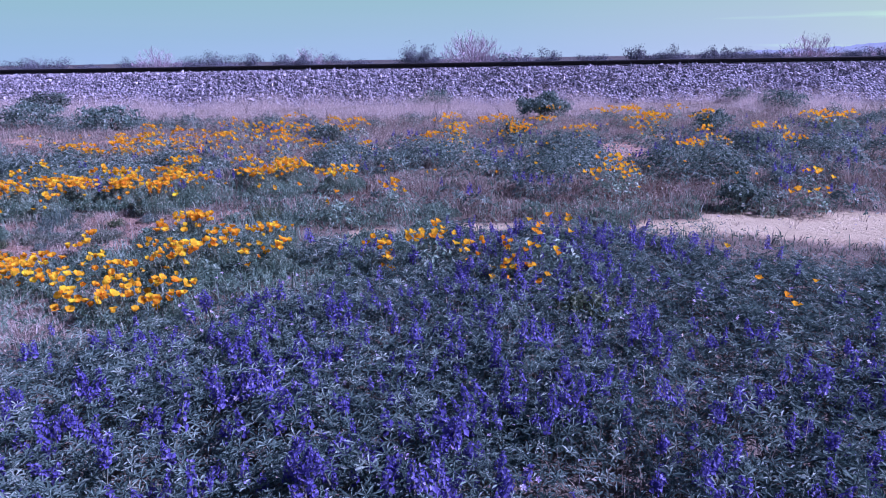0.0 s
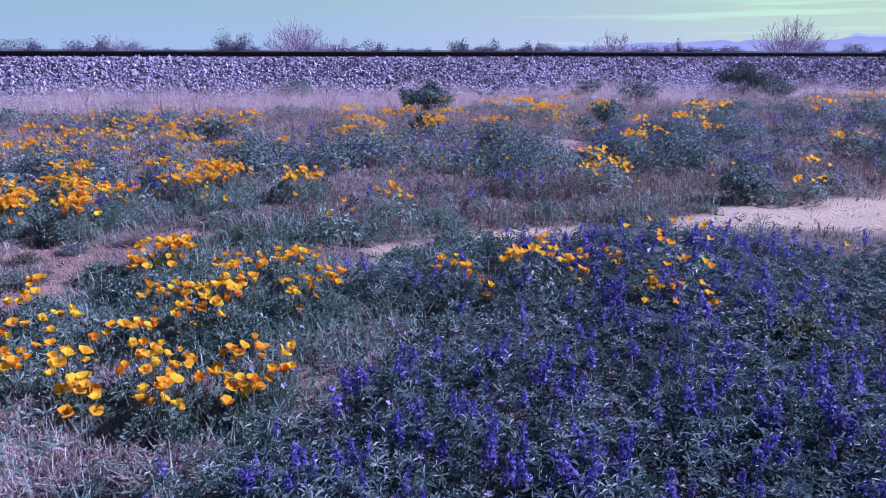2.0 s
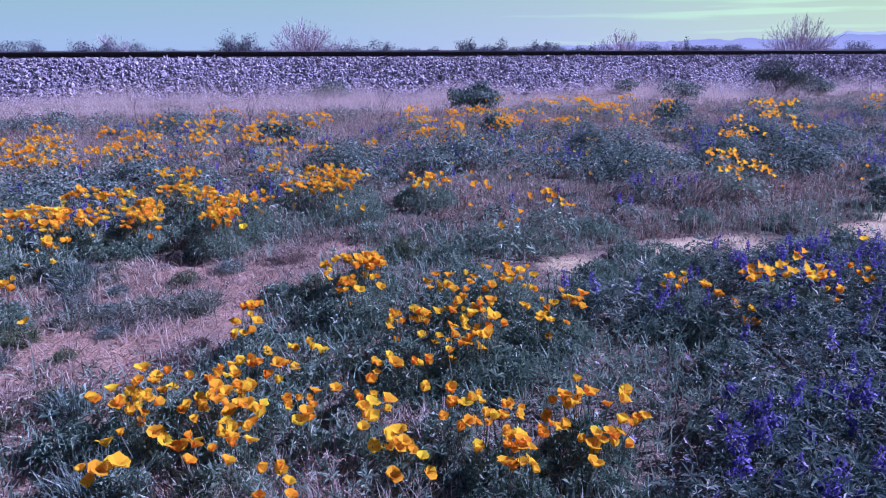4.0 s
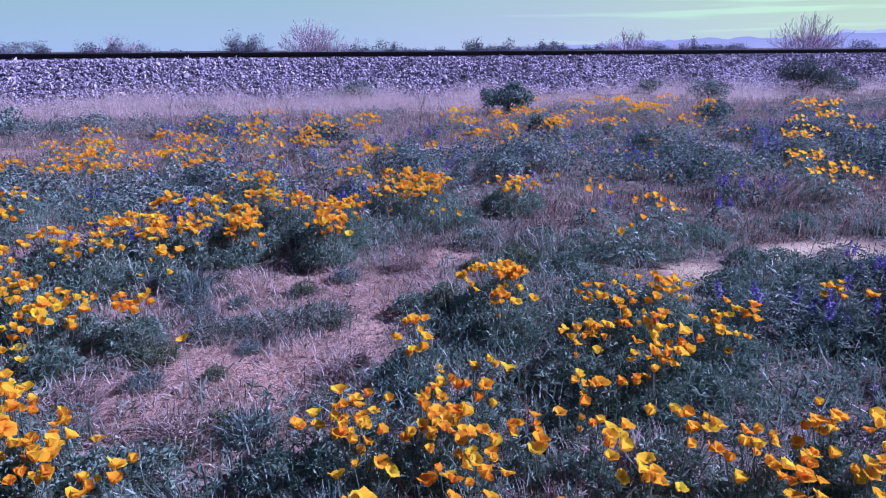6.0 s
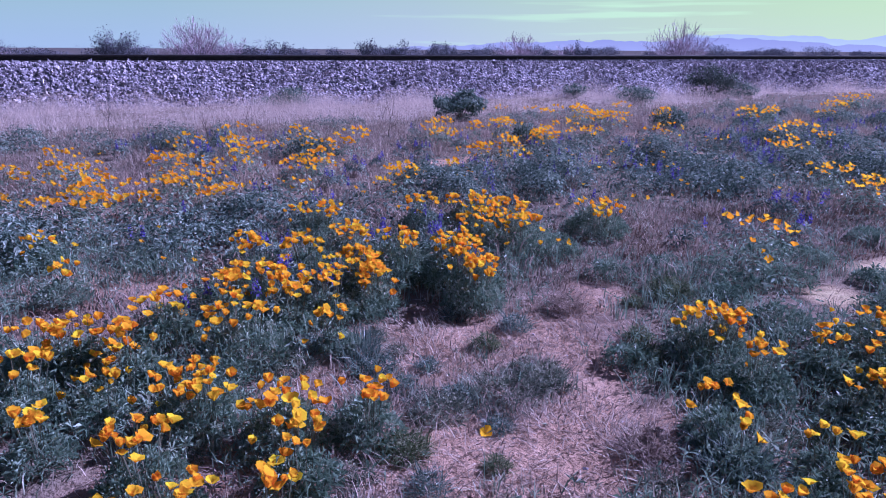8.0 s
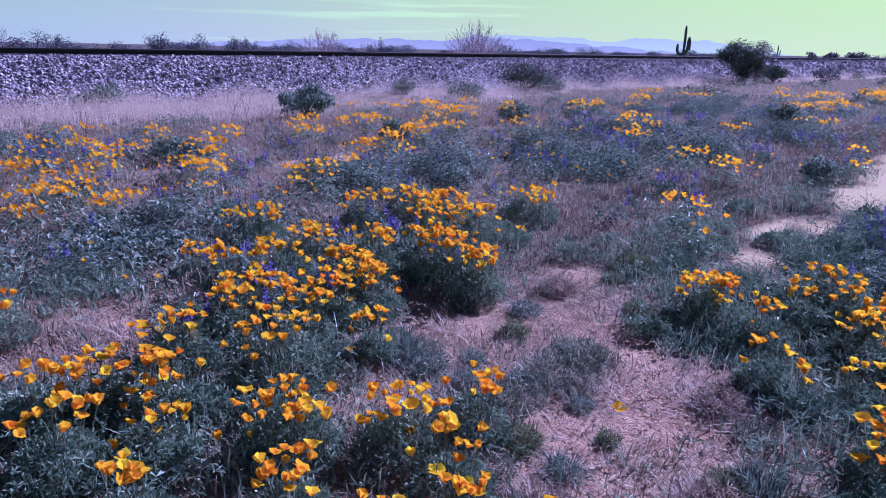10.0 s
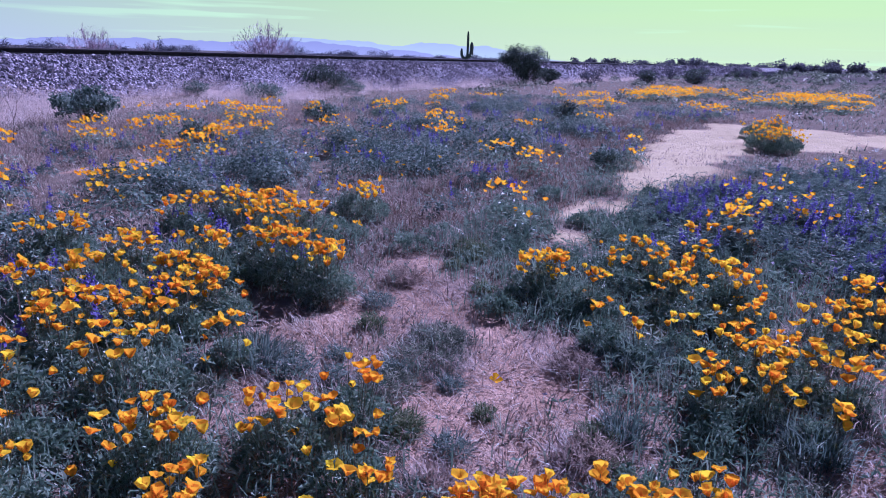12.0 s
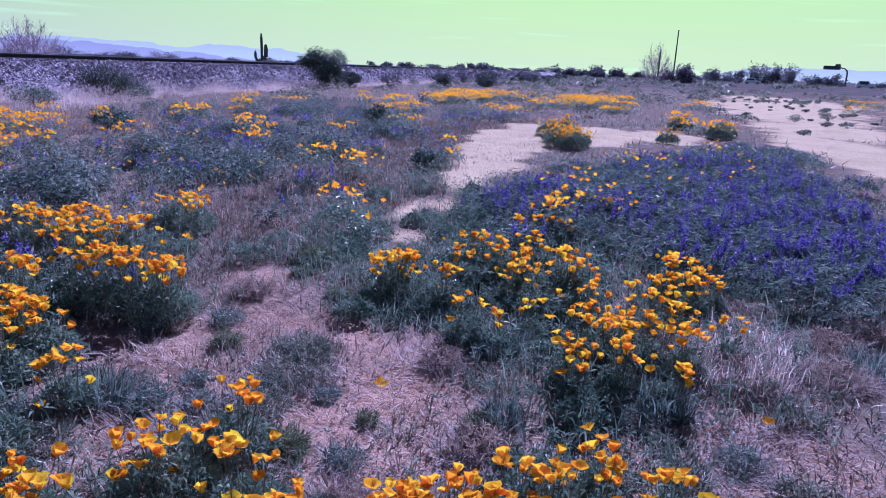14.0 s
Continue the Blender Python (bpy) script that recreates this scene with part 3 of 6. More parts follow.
def tufted(x, y, spread, each):
    """Several stalks round every place."""
    x, y = np.repeat(x, each), np.repeat(y, each)
    a, r = rng.uniform(0, 6.283, len(x)), spread * np.sqrt(rng.random(len(x)))
    return x + r * np.cos(a), y + r * np.sin(a), a


def low_cover(x, y):
    """The share of low herbs: everywhere but on the bare soil, thin on litter."""
    return (1 - bare(x, y)) * (1 - 0.2 * ellipses(x, y, LITTER)) * (0.45 + 0.55 * vnoise(x, y, 0.8, 31))


def build_cover():
    # low grey-green herbs close to the camera's way, in small cushions
    x, y = keep(*(c := scatter(11000, -12, 7, 0.4, 9.6)), near_walk(*c) * low_cover(*c) * (1 - 0.95 * ellipses(*c, LUPINE)))
    wide = np.repeat(rng.uniform(0.03, 0.12, len(x)), 10)
    tall = np.repeat(rng.uniform(0.5, 1.25, len(x)), 10)
    bx, by, a = tufted(x, y, 1.0, 10)
    bx, by = np.repeat(x, 10) + (bx - np.repeat(x, 10)) * wide, np.repeat(y, 10) + (by - np.repeat(y, 10)) * wide
    n = len(bx)
    near = blades(foot(bx, by), tall * rng.uniform(0.035, 0.115, n), rng.uniform(0.004, 0.009, n), a + rng.normal(0, 0.7, n), rng.uniform(0.3, 1.4, n), 0.9)
    x, y = keep(*(c := scatter(15000, -16, 20, 8.6, 19.0)), low_cover(*c))
    bx, by, a = tufted(x, y, 0.09, 4)
    n = len(bx)
    far = spears(foot(bx, by), rng.uniform(0.05, 0.15, n), rng.uniform(0.008, 0.02, n), a, rng.uniform(0.7, 1.45, n))
    x, y = keep(*(c := scatter(15000, 7, 60, -14, 22.5)), low_cover(*c) * 0.9)
    bx, by, a = tufted(x, y, 0.18, 3)
    n = len(bx)
    right = spears(foot(bx, by), rng.uniform(0.06, 0.2, n), rng.uniform(0.014, 0.036, n), a, rng.uniform(0.5, 1.45, n))
    x, y = scatter(3500, -30, 18, -14, 6)
    x, y = keep(x, y, (1 - near_walk(x, y)) * (1 - bare(x, y)) * 0.8)
    bx, by, a = tufted(x, y, 0.12, 3)
    n = len(bx)
    right = merge(right, spears(foot(bx, by), rng.uniform(0.06, 0.2, n), rng.uniform(0.015, 0.04, n), a, rng.uniform(0.3, 1.3, n)))
    stuff("low_herbs", merge(near, far, right), GREY_GREEN, "low grey-green desert herbs and weeds", "herbs")

    # close green growth round the flower clumps
    x, y = scatter(52000, -9, 3.5, 2.6, 9.4)
    x, y = keep(x, y, (1 - bare(x, y)) * (0.04 + 0.75 * ellipses(x, y, GREENERY, 0.45, 12)) * (0.3 + 0.7 * vnoise(x, y, 0.35, 33)) * (1 - 0.8 * ellipses(x, y, LUPINE)))
    n = len(x)
    at = foot(x, y) + np.stack([np.zeros(n), np.zeros(n), rng.uniform(0.02, 0.16, n) * (0.4 + 1.1 * vnoise(x, y, 0.5, 34))], 1)
    tilt = unit(rng.normal(0, 0.6, (n, 3)) + [0.25, -0.1, 1.0])
    small = stars(at, tilt, rng.uniform(0.02, 0.048, n), 5, 0.11, 0.4)
    m = n * 2
    bx, by = np.repeat(x, 2) + rng.normal(0, 0.03, m), np.repeat(y, 2) + rng.normal(0, 0.03, m)
    tall = blades(foot(bx, by), rng.uniform(0.07, 0.2, m), rng.uniform(0.004, 0.008, m), rng.uniform(0, 6.283, m), rng.uniform(0.1, 0.9, m), 0.6)
    stuff("leafy_weeds", merge(small, tall), POPPY_LEAF, "close blue-green leafy growth among the flowers", "weeds")

    # dry straw lying and standing between the plants
    x, y = scatter(34000, -12, 7, 0.4, 9.2)
    share = near_walk(x, y) * (1 - 0.6 * bare(x, y)) * (0.12 + 0.5 * vnoise(x, y, 1.1, 41) ** 2 + 0.85 * ellipses(x, y, LITTER)) * (1 - 0.95 * ellipses(x, y, LUPINE)) * (1 - 0.6 * ellipses(x, y, GREENERY))
    x, y = keep(x, y, share)
    bx, by, a = tufted(x, y, 0.06, 5)
    n = len(bx)
    near = blades(foot(bx, by) + [0, 0, 0.012], rng.uniform(0.03, 0.11, n), rng.uniform(0.003, 0.007, n), a + rng.normal(0, 1.0, n), np.clip(rng.normal(1.05, 0.4, n), 0.1, 1.52), 0.6)
    x, y = scatter(14000, -20, 24, 8.5, 17.0)
    x, y = keep(x, y, (1 - bare(x, y)) * (0.15 + 0.85 * vnoise(x, y, 1.6, 43) ** 2) * (1 - 0.8 * ellipses(x, y, WEEDS)))
    bx, by, a = tufted(x, y, 0.08, 4)
    n = len(bx)
    far = spears(foot(bx, by), rng.uniform(0.06, 0.18, n), rng.uniform(0.006, 0.014, n), a, rng.uniform(0.7, 1.45, n))
    stuff("dry_straw", merge(near, far), STRAW, "dry pale straw lying between the plants", "straw")

    # sparse litter on the trodden soil
    x, y = scatter(70000, -8, 0, 1.6, 7.4)
    x, y = keep(x, y, 0.08 + 0.5 * np.maximum(ellipses(x, y, TRODDEN), ellipses(x, y, LITTER)) * (0.25 + vnoise(x, y, 0.3, 46)))
    n = len(x)
    bits = blades(foot(x, y) + [0, 0, 0.006], rng.uniform(0.01, 0.036, n) * (1 + (rng.random(n) < 0.08)), rng.uniform(0.004, 0.01, n), rng.uniform(0, 6.283, n), rng.uniform(1.2, 1.54, n), 0.5)
    stuff("plant_litter", bits, RUSSET, "brown scraps of dead stalks on the soil", "litter")
    x, y = scatter(70000, -8, 0, 1.6, 7.4)
    x, y = keep(x, y, 0.06 + 0.8 * ellipses(x, y, LITTER) * (0.2 + vnoise(x, y, 0.35, 47)))
    n = len(x)
    bits = blades(foot(x, y) + [0, 0, 0.008], rng.uniform(0.015, 0.07, n), rng.uniform(0.002, 0.005, n), rng.uniform(0, 6.283, n), rng.uniform(1.2, 1.54, n), 0.6)
    stuff("straw_crumbs", bits, STRAW, "short crumbs of pale straw on the soil", "straw")

    # mats of flattened straw between the tufts
    x, y = scatter(76000, -7.4, -1.4, 2.6, 8.8)
    x, y = keep(x, y, np.maximum(ellipses(x, y, LITTER, 0.4), 0.6 * ellipses(x, y, TRODDEN, 0.6)) * np.clip((vnoise(x, y, 0.3, 44) - 0.3) / 0.4, 0.05, 1) * 0.75)
    n = len(x)
    way = 6.283 * vnoise(x, y, 0.5, 45) + rng.normal(0, 0.5, n)
    mats = blades(foot(x, y) + np.stack([np.zeros(n), np.zeros(n), rng.uniform(0.004, 0.03, n)], 1), rng.uniform(0.05, 0.15, n), rng.uniform(0.0025, 0.005, n), way, rng.uniform(1.1, 1.5, n), 0.8)
    stuff("straw_mats", mats, STRAW, "flattened mats of pale dead straw", "straw")

    # pale dry grass standing in two small patches beside the flowers
    x, y = keep(*(c := scatter(3200, -3.8, -2.2, 3.0, 4.4)), ellipses(*c, ((-3.05, 3.47, 0.5, 0.34), (-2.62, 3.96, 0.24, 0.18)), 0.4) * (0.3 + 0.7 * vnoise(*c, 0.25, 52)))
    bx, by, a = tufted(x, y, 0.05, 7)
    n = len(bx)
    stand = blades(foot(bx, by), rng.uniform(0.06, 0.2, n), rng.uniform(0.0025, 0.0045, n), a + rng.normal(0, 0.8, n), np.clip(rng.normal(0.75, 0.4, n), 0.05, 1.45), 0.9)
    stuff("dry_grass_patch", stand, TALL_STRAW, "pale dry grass standing among the poppies", "grass")

    # thin dry stems and seed heads standing among the lupines
    x, y = scatter(26000, -3.4, 6.5, 1.0, 6.2)
    x, y = keep(x, y, (0.12 + 0.8 * vnoise(x, y, 0.8, 48) ** 2) * ellipses(x, y, LUPINE, 0.3) * (1 - bare(x, y)) * (1 - 0.85 * ellipses(x, y, ((2.4, 4.1, 1.8, 1.0), (-1.2, 2.4, 1.4, 0.7)), 0.3)))
    n = len(x)
    stems = blades(foot(x, y), rng.uniform(0.12, 0.3, n), rng.uniform(0.002, 0.0042, n), rng.uniform(0, 6.283, n), np.clip(rng.normal(0.45, 0.35, n), 0, 1.3), 0.6)
    m = rng.random(n) < 0.3
    heads = flakes(np.stack([x[m], y[m], ground_z(x[m], y[m]) + rng.uniform(0.12, 0.25, m.sum())], 1), unit(rng.normal(0, 0.7, (m.sum(), 3)) + [0.3, 0, 0.8]), rng.uniform(0.012, 0.026, m.sum()), 0.5)
    stuff("dry_stems", merge(stems, heads), STRAW, "thin dry stems and seed heads among the lupines", "stems")

    # small white flowers low among the lupines
    x, y = scatter(800, -2.0, 4.5, 1.2, 4.4)
    x, y = keep(x, y, (vnoise(x, y, 0.9, 49) > 0.6) * 0.8 + 0.05)
    n = len(x)
    at = foot(x, y) + np.stack([np.zeros(n), np.zeros(n), rng.uniform(0.14, 0.24, n)], 1)
    stuff("white_flowers", merge(stars(at, unit(rng.normal(0, 0.4, (n, 3)) + [0.2, -0.2, 1]), rng.uniform(0.009, 0.017, n), 5, 0.3, 0.3), spears(foot(x, y), at[:, 2] - ground_z(x, y), np.full(n, 0.003), rng.uniform(0, 6.283, n), np.zeros(n))), LUPINE_PINK, "small pale pinkish-white wildflowers", "flowers")

    # russet grass band
    x, y = keep(*(c := scatter(23000, -7.5, 15, 5.6, 10.0)), ellipses(*c, RUSSET_BAND) * (1 - bare(*c)) * (0.5 + 0.5 * vnoise(*c, 0.5, 51)))
    bx, by, a = tufted(x, y, 0.06, 5)
    n = len(bx)
    shape = blades(foot(bx, by), rng.uniform(0.03, 0.12, n), rng.uniform(0.004, 0.009, n), a, rng.uniform(0.5, 1.4, n), 0.9)
    stuff("russet_grass", shape, RUSSET, "fine reddish-brown seeding grass", "grass")

    # tall pale grass along the foot of the bank, in soft plumes
    x, y = scatter(24000, -34, 60, 15.8, 23.2)
    lump = 0.55 * vnoise(x, y, 1.9, 61) + 0.45 * vnoise(x, y, 0.8, 62)
    deep = np.clip((y - 16.1 - 0.2 * np.clip(x, 0, 18) - 1.8 * vnoise(x, y, 2.6, 66)) / 1.3, 0, 1)
    x, y = keep(x, y, deep * np.clip((lump - 0.2) / 0.3, 0.08, 1) * (1 - np.clip((x - 20) / 60, 0, 0.7)))
    n = len(x)
    rise = (0.2 + 0.95 * np.clip(0.55 * vnoise(x, y, 1.9, 61) + 0.45 * vnoise(x, y, 0.8, 62) - 0.15, 0, 1)) * rng.uniform(0.55, 1.1, n)
    tall = np.repeat(rise, 9)
    bx, by, a = tufted(x, y, 0.17, 9)
    n = len(bx)
    stalks = spears(foot(bx, by), tall * rng.uniform(0.35, 0.85, n), rng.uniform(0.004, 0.009, n), a + rng.normal(0.3, 0.8, n), np.clip(np.abs(rng.normal(0.55, 0.4, n)), 0.03, 1.4))
    # seed heads that hang like a mist over the tufts
    tall = np.repeat(rise, 20)
    bx, by, a = tufted(x, y, 0.32, 20)
    n = len(bx)
    at = foot(bx, by) + np.stack([np.zeros(n), np.zeros(n), tall * rng.uniform(0.08, 1.0, n)], 1)
    heads = flakes(at, unit(rng.normal(0, 1, (n, 3)) + [0.2, -0.3, 0.5]), rng.uniform(0.022, 0.06, n), 0.2)
    stuff("tall_dry_grass", merge(stalks, heads), TALL_STRAW, "tall pinkish dry grass along the bank", "grass")


build_cover()


# ---- leafy weed mounds ----
def leaf_mound(count, rx, ry, height, size, leaflets=0):
    """Leaves through a low, lumpy mound, denser near its skin."""
    u, v = rng.uniform(0, 6.283, count), np.sqrt(rng.random(count))
    x, y = v * np.cos(u), v * np.sin(u)
    lump = 0.7 + 0.45 * vnoise(x * 3 + 7, y * 3, 0.9, int(rng.integers(99)))
    z = height * lump * np.sqrt(np.clip(1 - v * v, 0.03, 1)) * rng.uniform(0.35, 1.0, count) ** 0.5
    at = np.stack([x * rx, y * ry, z], 1)
    normal = unit(np.stack([x, y, np.full(count, 0.7)], 1) + rng.normal(0, 0.28, (count, 3)))
    s = size * rng.uniform(0.6, 1.3, count)
    return stars(at, normal, s, leaflets, 0.16, 0.25) if leaflets else flakes(at, normal, s, 0.42)


def dry_mound(count, wide, height):
    """A feathery dry cushion: thin curled stalks that fan out, full of fine heads."""
    a, r = rng.uniform(0, 6.283, count), wide * 0.75 * np.sqrt(rng.random(count))
    base = np.stack([r * np.cos(a), r * np.sin(a), height * 0.35 * rng.random(count) * (1 - r / wide)], 1)
    stalks = blades(base, height * rng.uniform(0.25, 0.75, count), rng.uniform(0.004, 0.009, count), a + rng.normal(0, 0.8, count), np.clip(rng.normal(0.7, 0.4, count), 0.05, 1.45), 0.9)
    m = count
    u, v = rng.uniform(0, 6.283, m), np.sqrt(rng.random(m))
    at = np.stack([wide * v * np.cos(u), wide * v * np.sin(u), height * (1 - 0.65 * v * v) * rng.uniform(0.3, 1.0, m)], 1)
    return merge(stalks, flakes(at, unit(rng.normal(0, 0.8, (m, 3)) + [0.2, -0.2, 0.6]), rng.uniform(0.02, 0.05, m), 0.22))


def build_weed_mounds():
    """Spreading weeds and dry cushions, joined: nobody could count them."""
    pieces = []
    for cx, cy, rx, ry in WEEDS:
        for k in range(int(9 * rx * ry) + 3):
            a, r = rng.uniform(0, 6.283), math.sqrt(rng.random())
            r *= rng.uniform(0.7, 1.25)
            x, y = cx + r * rx * math.cos(a), cy + r * ry * math.sin(a)
            wide = rng.uniform(0.26, 0.55)
            if bare(np.array([x]), np.array([y]))[0] > 0.25:
                continue
            v, f = leaf_mound(460, wide, wide * rng.uniform(0.7, 1.0), rng.uniform(0.22, 0.5), 0.046)
            pieces.append((v + [x, y, float(ground_z(x, y))], f))
    stuff("weed_mounds", merge(*pieces), SHRUB_LEAF, "spreading blue-green leafy weeds in low mounds", "weeds")
    # a patchwork of cushions over the middle of the field: leafy green, grey-green, dry and russet
    green, grey, dry, red = [], [], [], []
    for gx in np.arange(-13.5, 17, 0.4):
        for gy in np.arange(6.5, 17.2, 0.4):
            x, y = gx + rng.uniform(-0.22, 0.22), gy + rng.uniform(-0.22, 0.22)
            px, py = np.array([x]), np.array([y])
            if rng.random() < 0.12 or bare(px, py)[0] > 0.15 or (y < 9 and -5.6 < x < -2.4 and y < 7.2):
                continue
            at = [x, y, float(ground_z(x, y)) - 0.01]
            russet = ellipses(px, py, RUSSET_BAND)[0]
            if russet > 0.4 and rng.random() < 0.75:
                if rng.random() < 0.6:
                    v, f = dry_mound(48, rng.uniform(0.2, 0.36), rng.uniform(0.1, 0.22))
                    red.append((v + at, f))
                continue
            if ellipses(px, py, WEEDS)[0] > 0.5:
                continue
            kind = 0.6 * vnoise(x, y, 1.7, 71) + 0.4 * vnoise(x, y, 0.6, 72) + rng.normal(0, 0.07)
            if kind < 0.31:
                wide = rng.uniform(0.2, 0.42)
                v, f = leaf_mound(160, wide, wide, rng.uniform(0.14, 0.36), 0.045)
                green.append((v + at, f))
            elif kind < 0.39:
                wide = rng.uniform(0.18, 0.36)
                v, f = leaf_mound(110, wide, wide, rng.uniform(0.1, 0.28), 0.05)
                grey.append((v + at, f))
            else:
                v, f = dry_mound(54, rng.uniform(0.2, 0.38), rng.uniform(0.14, 0.36))
                dry.append((v + at, f))
    stuff("leafy_cushions", merge(*green), SHRUB_LEAF, "blue-green leafy cushions through the field", "weeds")
    stuff("dry_cushions", merge(*dry), STRAW, "feathery dry cushions of dead stalks", "dry weeds")
    stuff("russet_cushions", merge(*red), RUSSET, "reddish-brown seeding cushions of low grass", "grass")
    pieces = grey
    for k in range(260):
        x, y = rng.uniform(14, 75), rng.uniform(-20, 21)
        if bare(np.array([x]), np.array([y]))[0] > 0.3:
            continue
        wide = rng.uniform(0.3, 0.9)
        v, f = leaf_mound(100, wide, wide, rng.uniform(0.2, 0.5), 0.14)
        pieces.append((v + [x, y, 0.0], f))
    for k in range(420):
        x, y = rng.uniform(60, 330), rng.uniform(-150, 21)
        bearing = math.degrees(math.atan2(x + 6.0, y - 3.8))
        if abs(bearing - 99.6) < 1.6 or abs(bearing - 107.1) < 1.6:
            continue
        wide = rng.uniform(1.0, 4.0)
        v, f = leaf_mound(44, wide, wide, rng.uniform(0.3, 0.9), 0.6)
        pieces.append((v + [x, y, 0.0], f))
    stuff("scattered_forbs", merge(*pieces), GREY_GREEN, "scattered grey-green forbs across the field", "forbs")


build_weed_mounds()


# ---- lupines ----
def spike_shape(height, florets, size):
    """A flower spike: loose florets in uneven whorls, narrowing to the tip."""
    t = (np.arange(florets) + 0.5) / florets
    ang = np.arange(florets) * 2.399 + rng.normal(0, 0.3, florets)
    r = (0.018 * (1 - 0.7 * t) + 0.002) * rng.uniform(0.5, 1.25, florets)
    z = height * (0.34 + 0.66 * (np.floor(t * 8) / 8 * 0.55 + t * 0.45)) + rng.normal(0, 0.003, florets)
    at = np.stack([r * np.cos(ang), r * np.sin(ang), z], 1)
    normal = unit(np.stack([np.cos(ang), np.sin(ang), np.full(florets, 0.35)], 1) + rng.normal(0, 0.45, (florets, 3)))
    return flakes(at, normal, size * (1.2 - 0.65 * t) * rng.uniform(0.7, 1.2, florets), 0.7)


def spike_mesh(height, florets, size, bloom):
    """A flower spike on its thin stem."""
    head = spike_shape(height, florets, size)
    stem = tube([(0, 0, -0.03), (0.003, 0, height * 0.4), (0, 0.002, height * 0.95)], (0.003, 0.0025, 0.0012), 3)
    return mesh_of("flower_spike", *merge(head, stem), [bloom, POPPY_STEM], slots=[0] * len(head[1]) + [1] * len(stem[1]))


SPIKES = [spike_mesh(h, n, 0.021, LUPINE_BLOOM) for h, n in ((0.08, 24), (0.10, 30), (0.12, 34), (0.14, 38), (0.165, 44))]
FADED = spike_mesh(0.13, 22, 0.02, LUPINE_PINK)


def lupine_plant(leaves, spread, height, spikes):
    plant = thing("lupine", "blue-violet lupine with silvery palmate leaves", "lupine", group="lupines in bloom")
    u, v = rng.uniform(0, 6.283, leaves), np.sqrt(rng.random(leaves))
    dome = height * (1 - 0.55 * v * v)
    at = np.stack([v * np.cos(u) * spread, v * np.sin(u) * spread, dome * rng.uniform(0.3, 1.0, leaves) ** 0.6], 1)
    normal = unit(np.stack([v * np.cos(u) * 0.8, v * np.sin(u) * 0.8, np.ones(leaves)], 1) + rng.normal(0, 0.33, (leaves, 3)))
    leaf = stars(at, normal, rng.uniform(0.022, 0.046, leaves), 6, 0.105, 0.3)
    part("foliage", mesh_of("foliage", *leaf, LUPINE_LEAF), plant)
    for k in range(spikes):
        a, r = rng.uniform(0, 6.283), spread * 0.85 * math.sqrt(rng.random())
        x, y = r * math.cos(a), r * math.sin(a)
        faded = rng.random() < 0.035
        me = FADED if faded else SPIKES[int(rng.integers(5))]
        z = height * (1 - 0.5 * (r / spread) ** 2) * rng.uniform(0.72, 0.98) - 0.03
        part("flower_spike", me, plant, "faded pink flower spike" if faded else "", pose(x, y, z, rng.uniform(-20, 20), rng.uniform(-20, 20), rng.uniform(0, 360)) @ Matrix.Scale(rng.uniform(0.75, 1.15), 4))
    return plant


